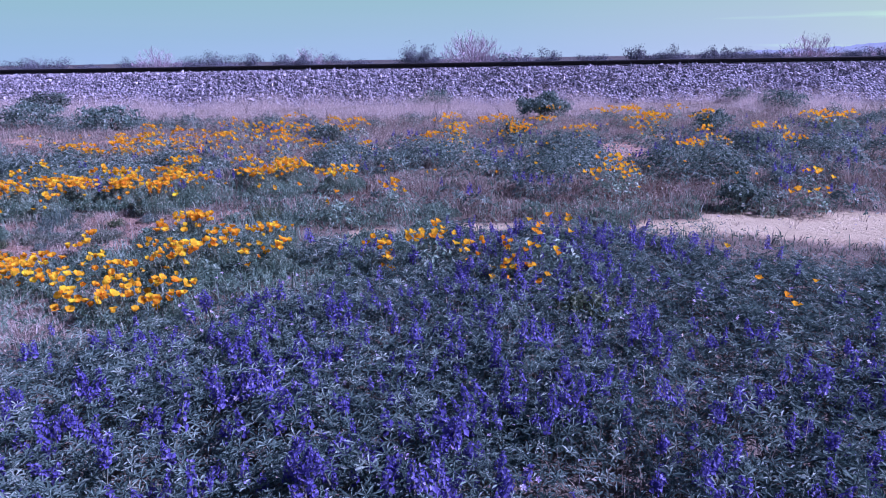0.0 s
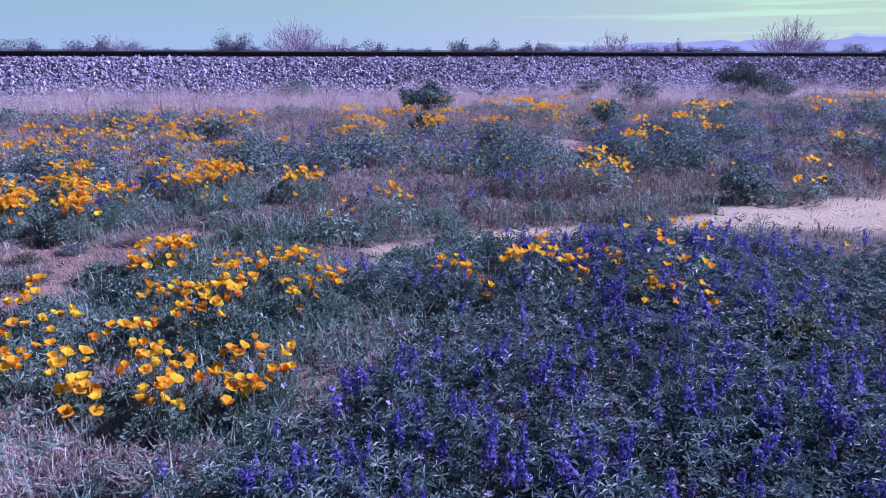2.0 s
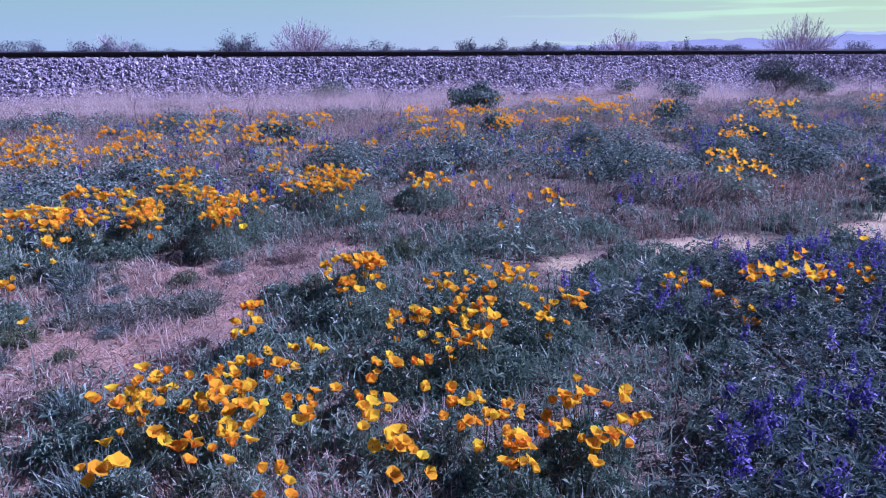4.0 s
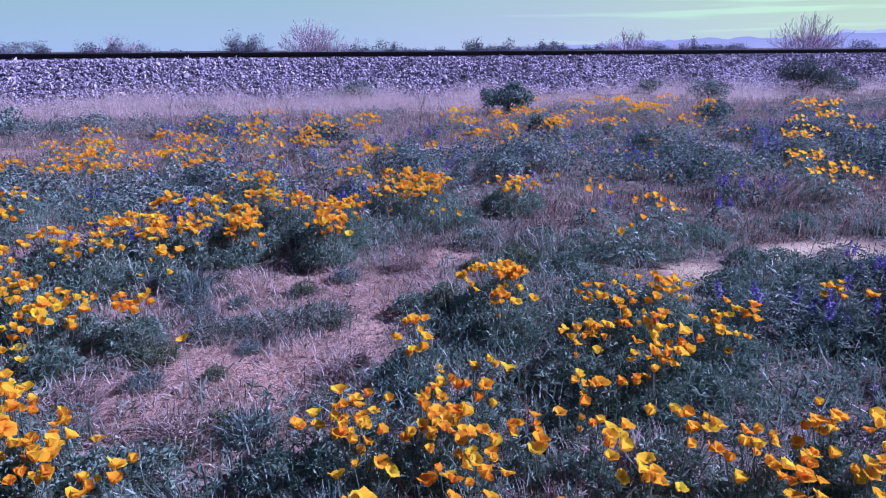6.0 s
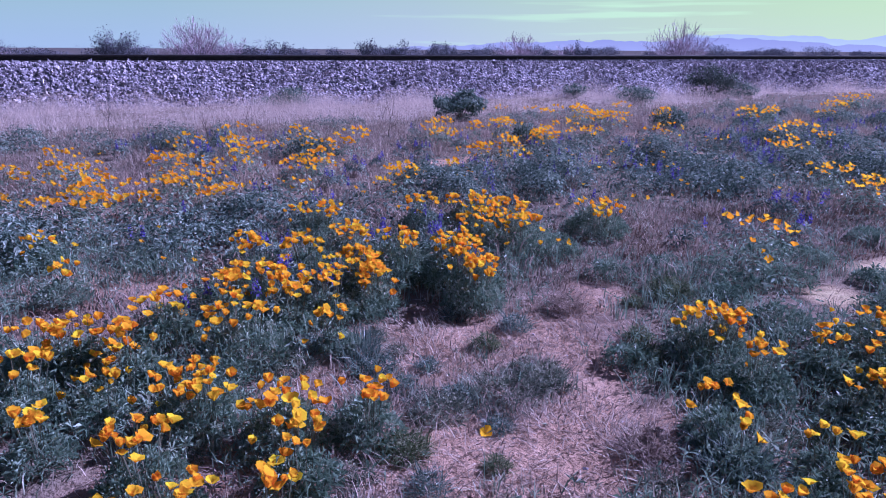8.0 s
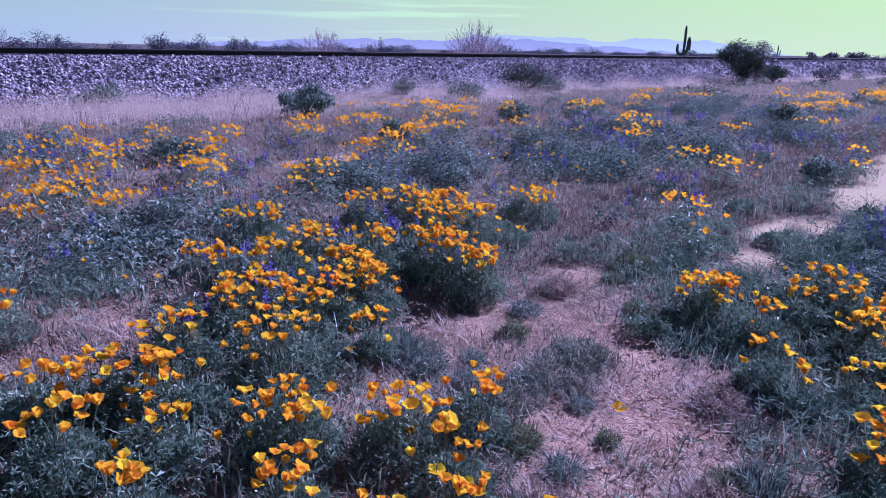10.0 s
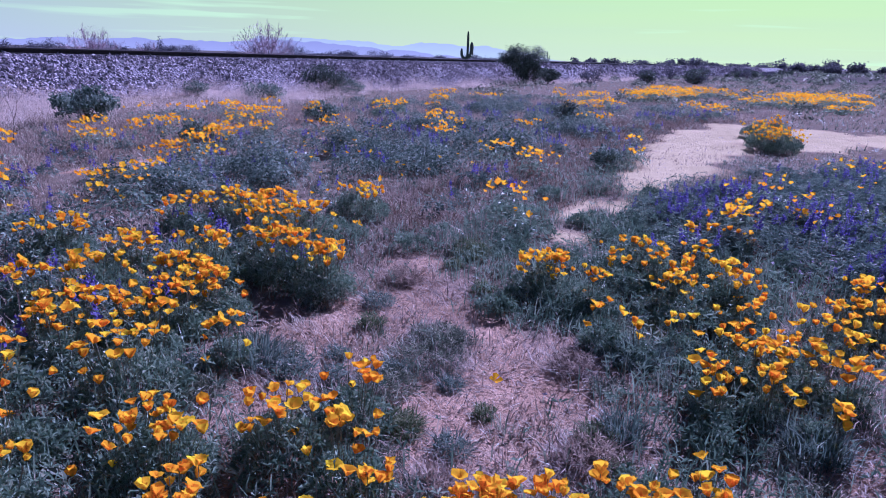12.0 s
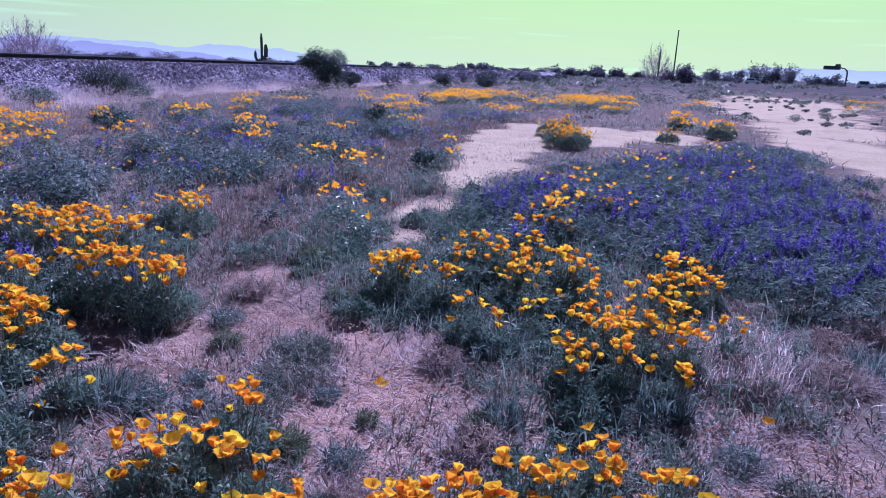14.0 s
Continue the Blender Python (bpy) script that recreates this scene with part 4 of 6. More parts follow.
def build_lupines():
    kinds = [lupine_plant(n, s, h, k) for n, s, h, k in ((100, 0.20, 0.24, 6), (94, 0.18, 0.22, 5), (106, 0.22, 0.26, 4), (90, 0.18, 0.2, 0), (106, 0.22, 0.25, 9), (94, 0.2, 0.22, 1))]
    placed, used = [], set()
    while len(placed) < 360:
        x, y = rng.uniform(-3.2, 4.8), rng.uniform(1.5, 5.8)
        inside = ellipses(np.array([x]), np.array([y]), LUPINE, 0.3)[0]
        if rng.random() > inside * (1.0 if y < 4.2 else 0.75) or bare(np.array([x]), np.array([y]))[0] > 0.3:
            continue
        if any((x - a) ** 2 + (y - b) ** 2 < 0.128 ** 2 for a, b in placed):
            continue
        placed.append((x, y))
        rich = 0.38 + 0.7 * vnoise(x, y, 0.8, 81) - 0.12 * min(1.0, max(0.0, -1.0 - x)) - 0.9 * ellipses(np.array([x]), np.array([y]), ((2.4, 4.1, 1.6, 0.95), (-1.2, 4.5, 1.0, 0.7)), 0.25)[0]
        pick = int(rng.choice((3, 5, 3)) if rich < 0.0 else rng.choice((5, 2, 1)) if rich < 0.4 else rng.choice((0, 1, 2, 4)))
        m = pose(x, y, float(ground_z(x, y)), 0, 0, rng.uniform(0, 360)) @ Matrix.Scale(rng.uniform(0.8, 1.2), 4)
        ob = kinds[pick] if pick not in used else copy_thing(kinds[pick], m)
        used.add(pick)
        ob.matrix_basis = m
    # leaves that close the gaps between the plants
    x, y = scatter(31000, -2.9, 5.0, 1.6, 5.9)
    x, y = keep(x, y, ellipses(x, y, LUPINE, 0.3) * (1 - bare(x, y)) * 0.95)
    n = len(x)
    at = foot(x, y) + np.stack([np.zeros(n), np.zeros(n), 0.04 + 0.17 * rng.random(n) * (0.5 + vnoise(x, y, 0.5, 84))], 1)
    floor_leaf = stars(at, unit(rng.normal(0, 0.35, (n, 3)) + [0.15, 0, 1.0]), rng.uniform(0.022, 0.042, n), 5, 0.12, 0.3)
    # those farther along the bank of flowers, joined
    leaf, bloom = [floor_leaf], []
    for k in range(760):
        x, y = rng.uniform(1.5, 10.8), rng.uniform(-1.5, 5.8)
        if x < 4.3 and y > 1.7:
            continue
        if rng.random() > ellipses(np.array([x]), np.array([y]), LUPINE, 0.25)[0] or bare(np.array([x]), np.array([y]))[0] > 0.3:
            continue
        base = np.array([x, y, float(ground_z(x, y))])
        v, f = leaf_mound(48, 0.24, 0.24, 0.27, 0.052, 4)
        leaf.append((v + base, f))
        for j in range(int(rng.integers(0, 4) * (0.1 + 0.9 * vnoise(x, y, 1.2, 85)))):
            a, r = rng.uniform(0, 6.283), 0.22 * math.sqrt(rng.random())
            v, f = spike_shape(rng.uniform(0.11, 0.17), 16, 0.028)
            bloom.append((v + base + [r * math.cos(a), r * math.sin(a), 0.13], f))
    # stray plants through the field, closer together on its middle
    for k in range(620):
        x, y = rng.uniform(-6, 14), rng.uniform(6.8, 15)
        drift = ellipses(np.array([x]), np.array([y]), ((1.0, 10.6, 2.6, 1.5), (4.2, 11.2, 1.6, 1.0), (2.7, 7.0, 0.35, 0.25)), 0.3)[0]
        if (vnoise(x, y, 1.5, 82) < 0.45 or k > 300) and rng.random() > drift or bare(np.array([x]), np.array([y]))[0] > 0.3:
            continue
        base = np.array([x, y, float(ground_z(x, y))])
        v, f = leaf_mound(26, 0.16, 0.16, 0.22, 0.055, 5)
        leaf.append((v + base, f))
        for j in range(int(rng.integers(1, 5))):
            a, r = rng.uniform(0, 6.283), 0.16 * math.sqrt(rng.random())
            v, f = spike_shape(rng.uniform(0.12, 0.18), 14, 0.03)
            bloom.append((v + base + [r * math.cos(a), r * math.sin(a), 0.14], f))
    stuff("lupine_leaves", merge(*leaf), LUPINE_LEAF, "grey-green lupine leaves farther off", "lupine leaves")
    stuff("lupine_blooms", merge(*bloom), LUPINE_BLOOM, "blue-violet lupine spikes farther off", "lupine blooms")


build_lupines()


# ---- poppies ----
def petal_cup(openness, size, petals=4, wavy=0.16):
    """A cup of four separate curved petals with wavy rims: openness 0 is furled, 1 wide open."""
    verts, faces = [], []
    rows, cols = 3, 2
    for k in range(petals):
        turn = 6.283 * k / petals + rng.uniform(-0.2, 0.2)
        inset = 0.0008 * (k % 2)
        spread = max(0.02, openness + rng.uniform(-0.22, 0.22))
        long = size * rng.uniform(0.85, 1.12)
        start = len(verts)
        for i in range(rows + 1):
            t = i / rows
            ang = (0.12 + 1.05 * spread) * (0.45 + 0.55 * t)
            rad = long * t * math.sin(ang) + 0.003 + inset
            z = long * t * math.cos(ang)
            half = long * (0.10 + 0.60 * math.sin(min(1.0, t * 1.05) * 1.8))
            for j in range(cols + 1):
                s = (j / cols - 0.5) * 2
                curl = (0.30 + 0.30 * (1 - spread)) * half * s * s
                ripple = wavy * long * t * t * rng.uniform(-1, 1)
                notch = -0.10 * long * abs(s) * t
                x, y = rad - curl + ripple * 0.5, half * s * (0.70 + 0.2 * spread)
                verts.append((x * math.cos(turn) - y * math.sin(turn), x * math.sin(turn) + y * math.cos(turn), z + ripple * 0.6 + notch))
        for i in range(rows):
            for j in range(cols):
                p = start + i * (cols + 1) + j
                faces += [(p, p + 1, p + cols + 2), (p, p + cols + 2, p + cols + 1)]
    return np.array(verts), np.array(faces)


CUPS = [mesh_of("flower", *petal_cup(o, s), PETAL, True) for o, s in ((0.26, 0.036), (0.44, 0.036), (0.55, 0.034), (0.85, 0.033), (0.38, 0.031), (0.05, 0.029), (0.48, 0.039), (0.66, 0.036), (0.33, 0.038), (0.6, 0.032))]


STALK = mesh_of("stalk", *tube([(0, 0, 0), (0.006, 0.003, 0.5), (0, 0, 1.0)], (0.0022, 0.0018, 0.0015), 3), POPPY_STEM)


def fern_cushion(spread, height, count):
    """Feathery poppy foliage: fine blades and lacy leaflets through a lumpy dome."""
    a, v = rng.uniform(0, 6.283, count), np.sqrt(rng.random(count))
    r = spread * 0.95 * v
    dome = height * (0.78 - 0.5 * v * v)
    base = np.stack([r * np.cos(a), r * np.sin(a), dome * rng.uniform(0.0, 0.75, count)], 1)
    low = blades(base, height * rng.uniform(0.16, 0.42, count), rng.uniform(0.0032, 0.0066, count), a + rng.normal(0, 0.9, count), np.clip(rng.normal(0.55, 0.4, count), 0, 1.45), 0.9)
    u, v = rng.uniform(0, 6.283, count), np.sqrt(rng.random(count))
    lumps = 0.7 + 0.6 * vnoise(v * np.cos(u) * 4 + 9, v * np.sin(u) * 4, 0.8, int(rng.integers(99)))
    at = np.stack([v * np.cos(u) * spread, v * np.sin(u) * spread, lumps * height * (0.8 - 0.55 * v * v) * rng.uniform(0.2, 1, count) ** 0.6], 1)
    normal = unit(np.stack([v * np.cos(u), v * np.sin(u), np.ones(count)], 1) + rng.normal(0, 0.5, (count, 3)))
    lace = stars(at, normal, rng.uniform(0.02, 0.042, count), 4, 0.075, 0.7)
    return merge(low, lace)


FERNS = [(s, mesh_of("foliage", *fern_cushion(s, h, n), POPPY_LEAF)) for s, h, n in ((0.13, 0.20, 190), (0.14, 0.22, 210), (0.19, 0.25, 320), (0.20, 0.26, 340), (0.26, 0.27, 460), (0.27, 0.28, 480), (0.33, 0.29, 620))]


def poppy_plant(x, y, reach, flowers, tall=1.0, leafy_share=1.0):
    """One clump: foliage a little wider than its flowers, which stand in loose crowds over it."""
    wide = (reach + 0.035) * leafy_share
    flowers = int(flowers * 1.42 + 1)
    size, fern = min(FERNS, key=lambda f: abs(f[0] - wide) + 0.02 * rng.random())
    plant = thing("poppy_plant", "bright orange poppies on a feathery blue-green clump", "poppy plant", pose(x, y, float(ground_z(x, y)), 0, 0, rng.uniform(-30, 30)), "poppy clumps")
    height = rng.uniform(0.25, 0.31) if reach > 0.11 else rng.uniform(0.2, 0.27)
    height *= tall
    part("foliage", fern, plant, at=pose(0, 0, 0, 0, 0, rng.uniform(0, 360)) @ Matrix.Diagonal((wide / size, wide / size, height / 0.28, 1)))
    crowd = [(reach * 0.85 * math.sqrt(rng.random()), rng.uniform(0, 6.283)) for k in range(2 + flowers // 5)]
    for k in range(flowers):
        if k % 3:
            near_r, near_a = crowd[int(rng.integers(len(crowd)))]
            fx, fy = near_r * math.cos(near_a) + rng.normal(0, 0.04), near_r * math.sin(near_a) + rng.normal(0, 0.04)
        else:
            rad, ang = reach * 1.1 * math.sqrt(rng.random()), rng.uniform(0, 6.283)
            fx, fy = rad * math.cos(ang), rad * math.sin(ang)
        top = height * rng.uniform(0.86, 1.1) * (1 - 0.16 * min(1.5, math.hypot(fx, fy) / (reach + 0.035)) ** 2)
        if tall > 1.2:
            top *= rng.uniform(0.5, 1.0)
            fx, fy = fx * (1.6 - 0.6 * top / height), fy * (1.6 - 0.6 * top / height)
        elif rng.random() < 0.09:
            top, fx, fy = top * rng.uniform(0.5, 0.8), fx * 1.35, fy * 1.35
        root, tip = Vector((fx * 0.5, fy * 0.5, 0.0)), Vector((fx, fy, top + 0.004))
        stand = Matrix.Translation(root) @ (tip - root).to_track_quat("Z", "Y").to_matrix().to_4x4() @ Matrix.Diagonal((1, 1, (tip - root).length, 1))
        part("stalk", STALK, plant, at=stand)
        lean = pose(fx, fy, top, 0, rng.uniform(0, 42), rng.uniform(-35, 35)) @ pose(0, 0, 0, rng.uniform(-22, 22), 0, rng.uniform(0, 360)) @ Matrix.Scale(rng.uniform(0.72, 1.2), 4)
        part("flower", CUPS[int(rng.choice((0, 0, 1, 1, 2, 2, 3, 4, 5, 6, 6, 7, 8, 8, 9)))], plant, at=lean)
    return plant


# clumps: centre, reach of the flowers, number of flowers
CLUMPS_WEST = ((-6.07, 6.2, 0.14, 10), (-6.05, 6.62, 0.14, 10), (-5.94, 5.78, 0.1, 7), (-5.86, 6.55, 0.13, 11), (-5.76, 6.08, 0.11, 7), (-5.72, 6.46, 0.13, 11), (-5.57, 6.3, 0.12, 9), (-5.55, 5.4, 0.13, 13), (-5.44, 6.76, 0.17, 15),
               (-5.35, 5.83, 0.17, 28), (-5.6, 5.1, 0.11, 12), (-5.42, 5.18, 0.1, 7), (-5.15, 5.0, 0.08, 6), (-5.06, 6.41, 0.22, 18), (-5.02, 5.22, 0.12, 12), (-5.0, 5.55, 0.16, 18), (-4.67, 5.49, 0.12, 10), (-6.27, 8.53, 0.15, 9), (-6.05, 7.74, 0.13, 6))
CLUMPS_BAND = ((-5.1, 6.91, 0.12, 8), (-4.94, 7.12, 0.17, 14), (-4.88, 8.07, 0.11, 5), (-4.83, 7.63, 0.12, 6), (-4.78, 6.67, 0.1, 5), (-4.69, 6.93, 0.14, 10), (-4.6, 6.32, 0.09, 5), (-4.51, 6.79, 0.12, 8), (-4.46, 7.58, 0.2, 12), (-4.26, 7.13, 0.18, 18),
               (-4.21, 6.88, 0.13, 14), (-4.21, 8.55, 0.22, 14), (-4.13, 7.87, 0.19, 14), (-3.64, 6.58, 0.16, 12), (-3.56, 6.9, 0.22, 18), (-3.46, 7.26, 0.2, 10), (-3.3, 8.38, 0.18, 8), (-2.98, 7.84, 0.2, 14), (-2.77, 8.43, 0.25, 18), (-2.76, 7.53, 0.2, 14),
               (-2.56, 8.12, 0.25, 20), (-1.86, 7.76, 0.26, 12), (-3.85, 7.45, 0.2, 10))
CLUMPS_EAST = ((-2.72, 5.48, 0.22, 36), (-2.76, 5.16, 0.14, 9), (-2.16, 4.85, 0.16, 10), (-1.92, 5.19, 0.2, 10), (-1.93, 5.0, 0.17, 7), (-2.58, 4.6, 0.13, 8), (-2.52, 4.82, 0.1, 6), (-2.33, 4.69, 0.12, 9), (-2.27, 5.15, 0.11, 6), (-1.89, 4.65, 0.14, 9), (-1.72, 4.74, 0.12, 6),
               (-3.3, 4.89, 0.1, 5), (-3.35, 4.68, 0.09, 3), (-3.04, 4.55, 0.08, 4), (-2.58, 4.3, 0.12, 5), (-2.39, 4.32, 0.12, 7), (-2.23, 4.45, 0.16, 12), (-2.78, 4.24, 0.1, 4), (-0.92, 4.86, 0.13, 9), (-0.84, 4.59, 0.08, 5), (-0.22, 4.71, 0.14, 9), (0.09, 4.75, 0.08, 4), (0.12, 4.25, 0.14, 8))
CLUMPS_WALK = ((-5.02, 4.67, 0.13, 34), (-5.13, 4.75, 0.08, 6), (-4.92, 4.42, 0.07, 8), (-4.87, 4.53, 0.09, 14), (-4.89, 4.23, 0.08, 7), (-4.71, 4.25, 0.07, 9), (-4.65, 4.1, 0.06, 5), (-4.67, 4.4, 0.05, 5), (-4.58, 3.89, 0.08, 8), (-4.44, 4.13, 0.06, 6), (-3.61, 4.3, 0.1, 9),
               (-3.69, 3.86, 0.1, 5), (-3.64, 4.06, 0.1, 8), (-3.36, 3.75, 0.13, 8), (-3.36, 4.09, 0.14, 16), (-3.3, 3.92, 0.12, 8), (-3.26, 4.23, 0.14, 13), (-3.76, 4.24, 0.08, 5))
CLUMPS_SOUTH = ((-3.13, 3.5, 0.09, 4), (-2.86, 3.9, 0.14, 8), (-3.05, 4.0, 0.08, 6), (-2.54, 3.91, 0.15, 9), (-2.46, 3.61, 0.14, 11), (-2.73, 3.74, 0.1, 8), (-2.31, 3.69, 0.1, 8), (-2.33, 3.47, 0.08, 3), (-2.03, 3.7, 0.17, 15), (-2.07, 3.52, 0.1, 6))
PATCH_A = ((-5.2, 12.4, 0.3, 20), (-4.4, 13.5, 0.4, 22), (-4.4, 11.9, 0.35, 26), (-3.5, 13.3, 0.34, 34), (-2.7, 12.7, 0.26, 20), (-3.6, 11.6, 0.3, 26), (-3.6, 11.0, 0.24, 16), (-5.4, 10.7, 0.28, 26), (-5.0, 10.0, 0.25, 22), (-4.2, 9.9, 0.25, 10),
           (-2.8, 10.3, 0.3, 14), (-3.3, 9.4, 0.2, 9), (-2.1, 10.3, 0.16, 8), (-7.1, 12.1, 0.45, 12), (-6.6, 12.2, 0.35, 18), (-6.1, 11.5, 0.3, 10), (-6.8, 10.2, 0.35, 20), (-6.3, 10.3, 0.3, 28), (-5.7, 10.1, 0.28, 26), (-5.0, 11.0, 0.3, 16), (-6.0, 9.4, 0.24, 12), (-1.1, 13.5, 0.35, 24), (-1.3, 11.6, 0.25, 10))
PATCH_B = ((-0.6, 13.8, 0.45, 16), (-0.8, 11.6, 0.35, 35), (0.5, 12.4, 0.42, 46), (-0.1, 13.2, 0.45, 30), (2.7, 15.6, 0.7, 24), (3.5, 15.2, 0.6, 46), (1.4, 15.4, 0.4, 12), (1.8, 12.7, 0.36, 20), (3.1, 14.4, 0.5, 34), (2.6, 12.0, 0.25, 12), (4.1, 14.0, 0.42, 14), (6.6, 13.5, 0.7, 34),
           (4.5, 10.7, 0.32, 22), (2.9, 9.6, 0.28, 14), (3.2, 10.0, 0.3, 16), (6.6, 10.2, 0.34, 18), (6.8, 8.6, 0.36, 12), (1.8, 8.1, 0.28, 6), (1.1, 7.3, 0.36, 10), (1.5, 7.8, 0.32, 10), (-1.0, 6.7, 0.18, 6), (-1.65, 6.2, 0.12, 4), (-0.5, 4.7, 0.26, 12), (3.1, 6.6, 0.14, 8))
PATCH_C = ((0.5, 4.6, 0.16, 5), (0.3, 4.1, 0.25, 5), (12.9, 15.8, 0.7, 26), (14.8, 15.4, 0.6, 20), (14.0, 11.1, 1.0, 60), (11.7, 11.0, 0.55, 16), (20.8, 11.3, 1.7, 200), (24.0, 11.0, 2.2, 260), (26.6, 10.5, 2.2, 240), (13.4, 7.6, 0.9, 40), (21.8, 6.4, 1.8, 170),
           (24.5, 5.6, 2.0, 240), (27.0, 4.9, 2.2, 220), (19.7, 4.1, 1.0, 60), (13.1, 2.5, 0.42, 34), (25.5, 1.2, 1.2, 40), (17.0, 12.6, 1.4, 60), (9.9, 14.4, 0.8, 30), (36.0, -9.5, 1.6, 50), (30.0, -7.4, 1.2, 30), (11.9, 2.0, 0.5, 24))


def build_green_cushions():
    """Flowerless feathery cushions that close the ground between the clumps, joined."""
    pieces = []
    while len(pieces) < 95:
        x, y = rng.uniform(-6.6, 1.2), rng.uniform(2.9, 8.0)
        if rng.random() > ellipses(np.array([x]), np.array([y]), GREENERY, 0.4, 12)[0] or bare(np.array([x]), np.array([y]))[0] > 0.1 or ellipses(np.array([x]), np.array([y]), LITTER)[0] > 0.6:
            continue
        v, f = fern_cushion(rng.uniform(0.11, 0.22), rng.uniform(0.1, 0.2), 120)
        pieces.append((v + [x, y, float(ground_z(x, y))], f))
    stuff("feathery_cushions", merge(*pieces), POPPY_LEAF, "feathery blue-green cushions without flowers", "weeds")


build_green_cushions()


def build_poppies():
    for spot in CLUMPS_WEST + CLUMPS_EAST:
        poppy_plant(*spot)
    for spot in CLUMPS_WALK + CLUMPS_SOUTH:
        poppy_plant(*spot, 0.95, 0.78)
    for x, y, reach, flowers in CLUMPS_BAND:
        poppy_plant(x, y, reach, int(flowers * 1.85), 1.1)
    # the patches farther off, joined
    cups, leaves = [], []
    for x, y, reach, count in PATCH_A + PATCH_B + PATCH_C:
        far = math.hypot(x + 5, y - 3)
        size = 0.027 if far < 14 else 0.03
        count = int(count * (2.1 if far < 14 else 2.3))
        cushions = max(2, count // 15)
        a, r = rng.uniform(0, 6.283, cushions), np.sqrt(rng.random(cushions)) * (0.5 + 0.6 * rng.random(cushions))
        cx, cy = x + reach * r * np.cos(a), y + reach * r * np.sin(a)
        wide, high = rng.uniform(0.12, 0.28, cushions) * (1 + 0.02 * far), rng.uniform(0.16, 0.44, cushions)
        pick = rng.integers(0, cushions, count)
        a, r = rng.uniform(0, 6.283, count), np.sqrt(rng.random(count))
        px, py = cx[pick] + wide[pick] * r * np.cos(a), cy[pick] + wide[pick] * r * np.sin(a)
        at = np.stack([px, py, ground_z(px, py) + high[pick] * (0.6 + 0.5 * np.sqrt(np.clip(1 - 0.8 * r * r, 0, 1))) + 0.05 * rng.random(count)], 1)
        tilt = unit(rng.normal(0, 0.35, (count, 3)) + [0.45, 0, 1.0])
        cups.append(stars(at, tilt, size * rng.uniform(0.85, 1.35, count), 4, 0.55, 1.1))
        for k in range(cushions):
            v, f = leaf_mound(100 if far < 16 else 60, wide[k] * 1.1, wide[k] * 1.1, high[k], 0.05 if far < 15 else 0.09)
            leaves.append((v + [cx[k], cy[k], float(ground_z(cx[k], cy[k]))], f))
    # single flowers strewn through the near field
    x, y = keep(*(c := scatter(650, -10, 3, 3.2, 13.0)), (1 - bare(*c)) * (0.06 + 0.8 * (vnoise(*c, 1.3, 93) > 0.55) * (c[1] > 6.6)) * (1 - 0.7 * ellipses(*c, RUSSET_BAND)) * (1 - 0.8 * ellipses(*c, LUPINE)))
    for cx, cy, k in ((3.6, 3.4, 9), (4.2, 3.9, 7), (2.6, 3.9, 6), (4.6, 2.6, 5), (3.2, 2.4, 5), (2.2, 2.9, 4), (6.0, 2.6, 6), (1.6, 3.5, 4)):
        x, y = np.concatenate([x, cx + rng.normal(0, 0.22, k)]), np.concatenate([y, cy + rng.normal(0, 0.16, k)])
    n = len(x)
    at = foot(x, y) + np.stack([np.zeros(n), np.zeros(n), rng.uniform(0.16, 0.3, n) + 0.1 * ellipses(x, y, LUPINE)], 1)
    cups.append(stars(at, unit(rng.normal(0, 0.4, (n, 3)) + [0.2, 0, 1]), 0.027 * rng.uniform(0.8, 1.2, n), 4, 0.5, 0.9))
    leaves.append(blades(foot(x, y), at[:, 2] - ground_z(x, y) + 0.01, np.full(n, 0.004), rng.uniform(0, 6.283, n), np.zeros(n), 0.2))
    stuff("poppy_blooms", merge(*cups), PETAL, "orange and yellow poppy blooms farther off", "poppies")
    stuff("poppy_leaves", merge(*leaves), POPPY_LEAF, "blue-green poppy leaves farther off", "poppy leaves")


build_poppies()


# ---- single grass tufts ----
def grass_tuft(spread, height, count, mat, label, lean=0.6):
    a, r = rng.uniform(0, 6.283, count), spread * 0.42 * np.sqrt(rng.random(count))
    base = np.stack([r * np.cos(a), r * np.sin(a), np.zeros(count)], 1)
    shape = blades(base, height * rng.uniform(0.35, 0.95, count), rng.uniform(0.003, 0.006, count), a + rng.normal(0, 0.6, count), np.clip(rng.normal(lean, 0.4, count), 0.02, 1.5), 0.9)
    if lean > 0.9:
        m = count // 2
        u, v = rng.uniform(0, 6.283, m), np.sqrt(rng.random(m)) * (0.5 + 0.5 * rng.random(m))
        at = np.stack([v * np.cos(u) * spread * 0.55, v * np.sin(u) * spread * 0.55, height * 0.62 * (1 - 0.6 * v * v) * rng.uniform(0.15, 1, m)], 1)
        shape = merge(shape, stars(at, unit(rng.normal(0, 0.5, (m, 3)) + [0.1, 0, 1.0]), rng.uniform(0.012, 0.03, m), 4, 0.11, 0.4))
    return tagged(new("grass_tuft", mesh_of("grass_tuft", *shape, mat)), label, "grass tuft", "grass tufts")


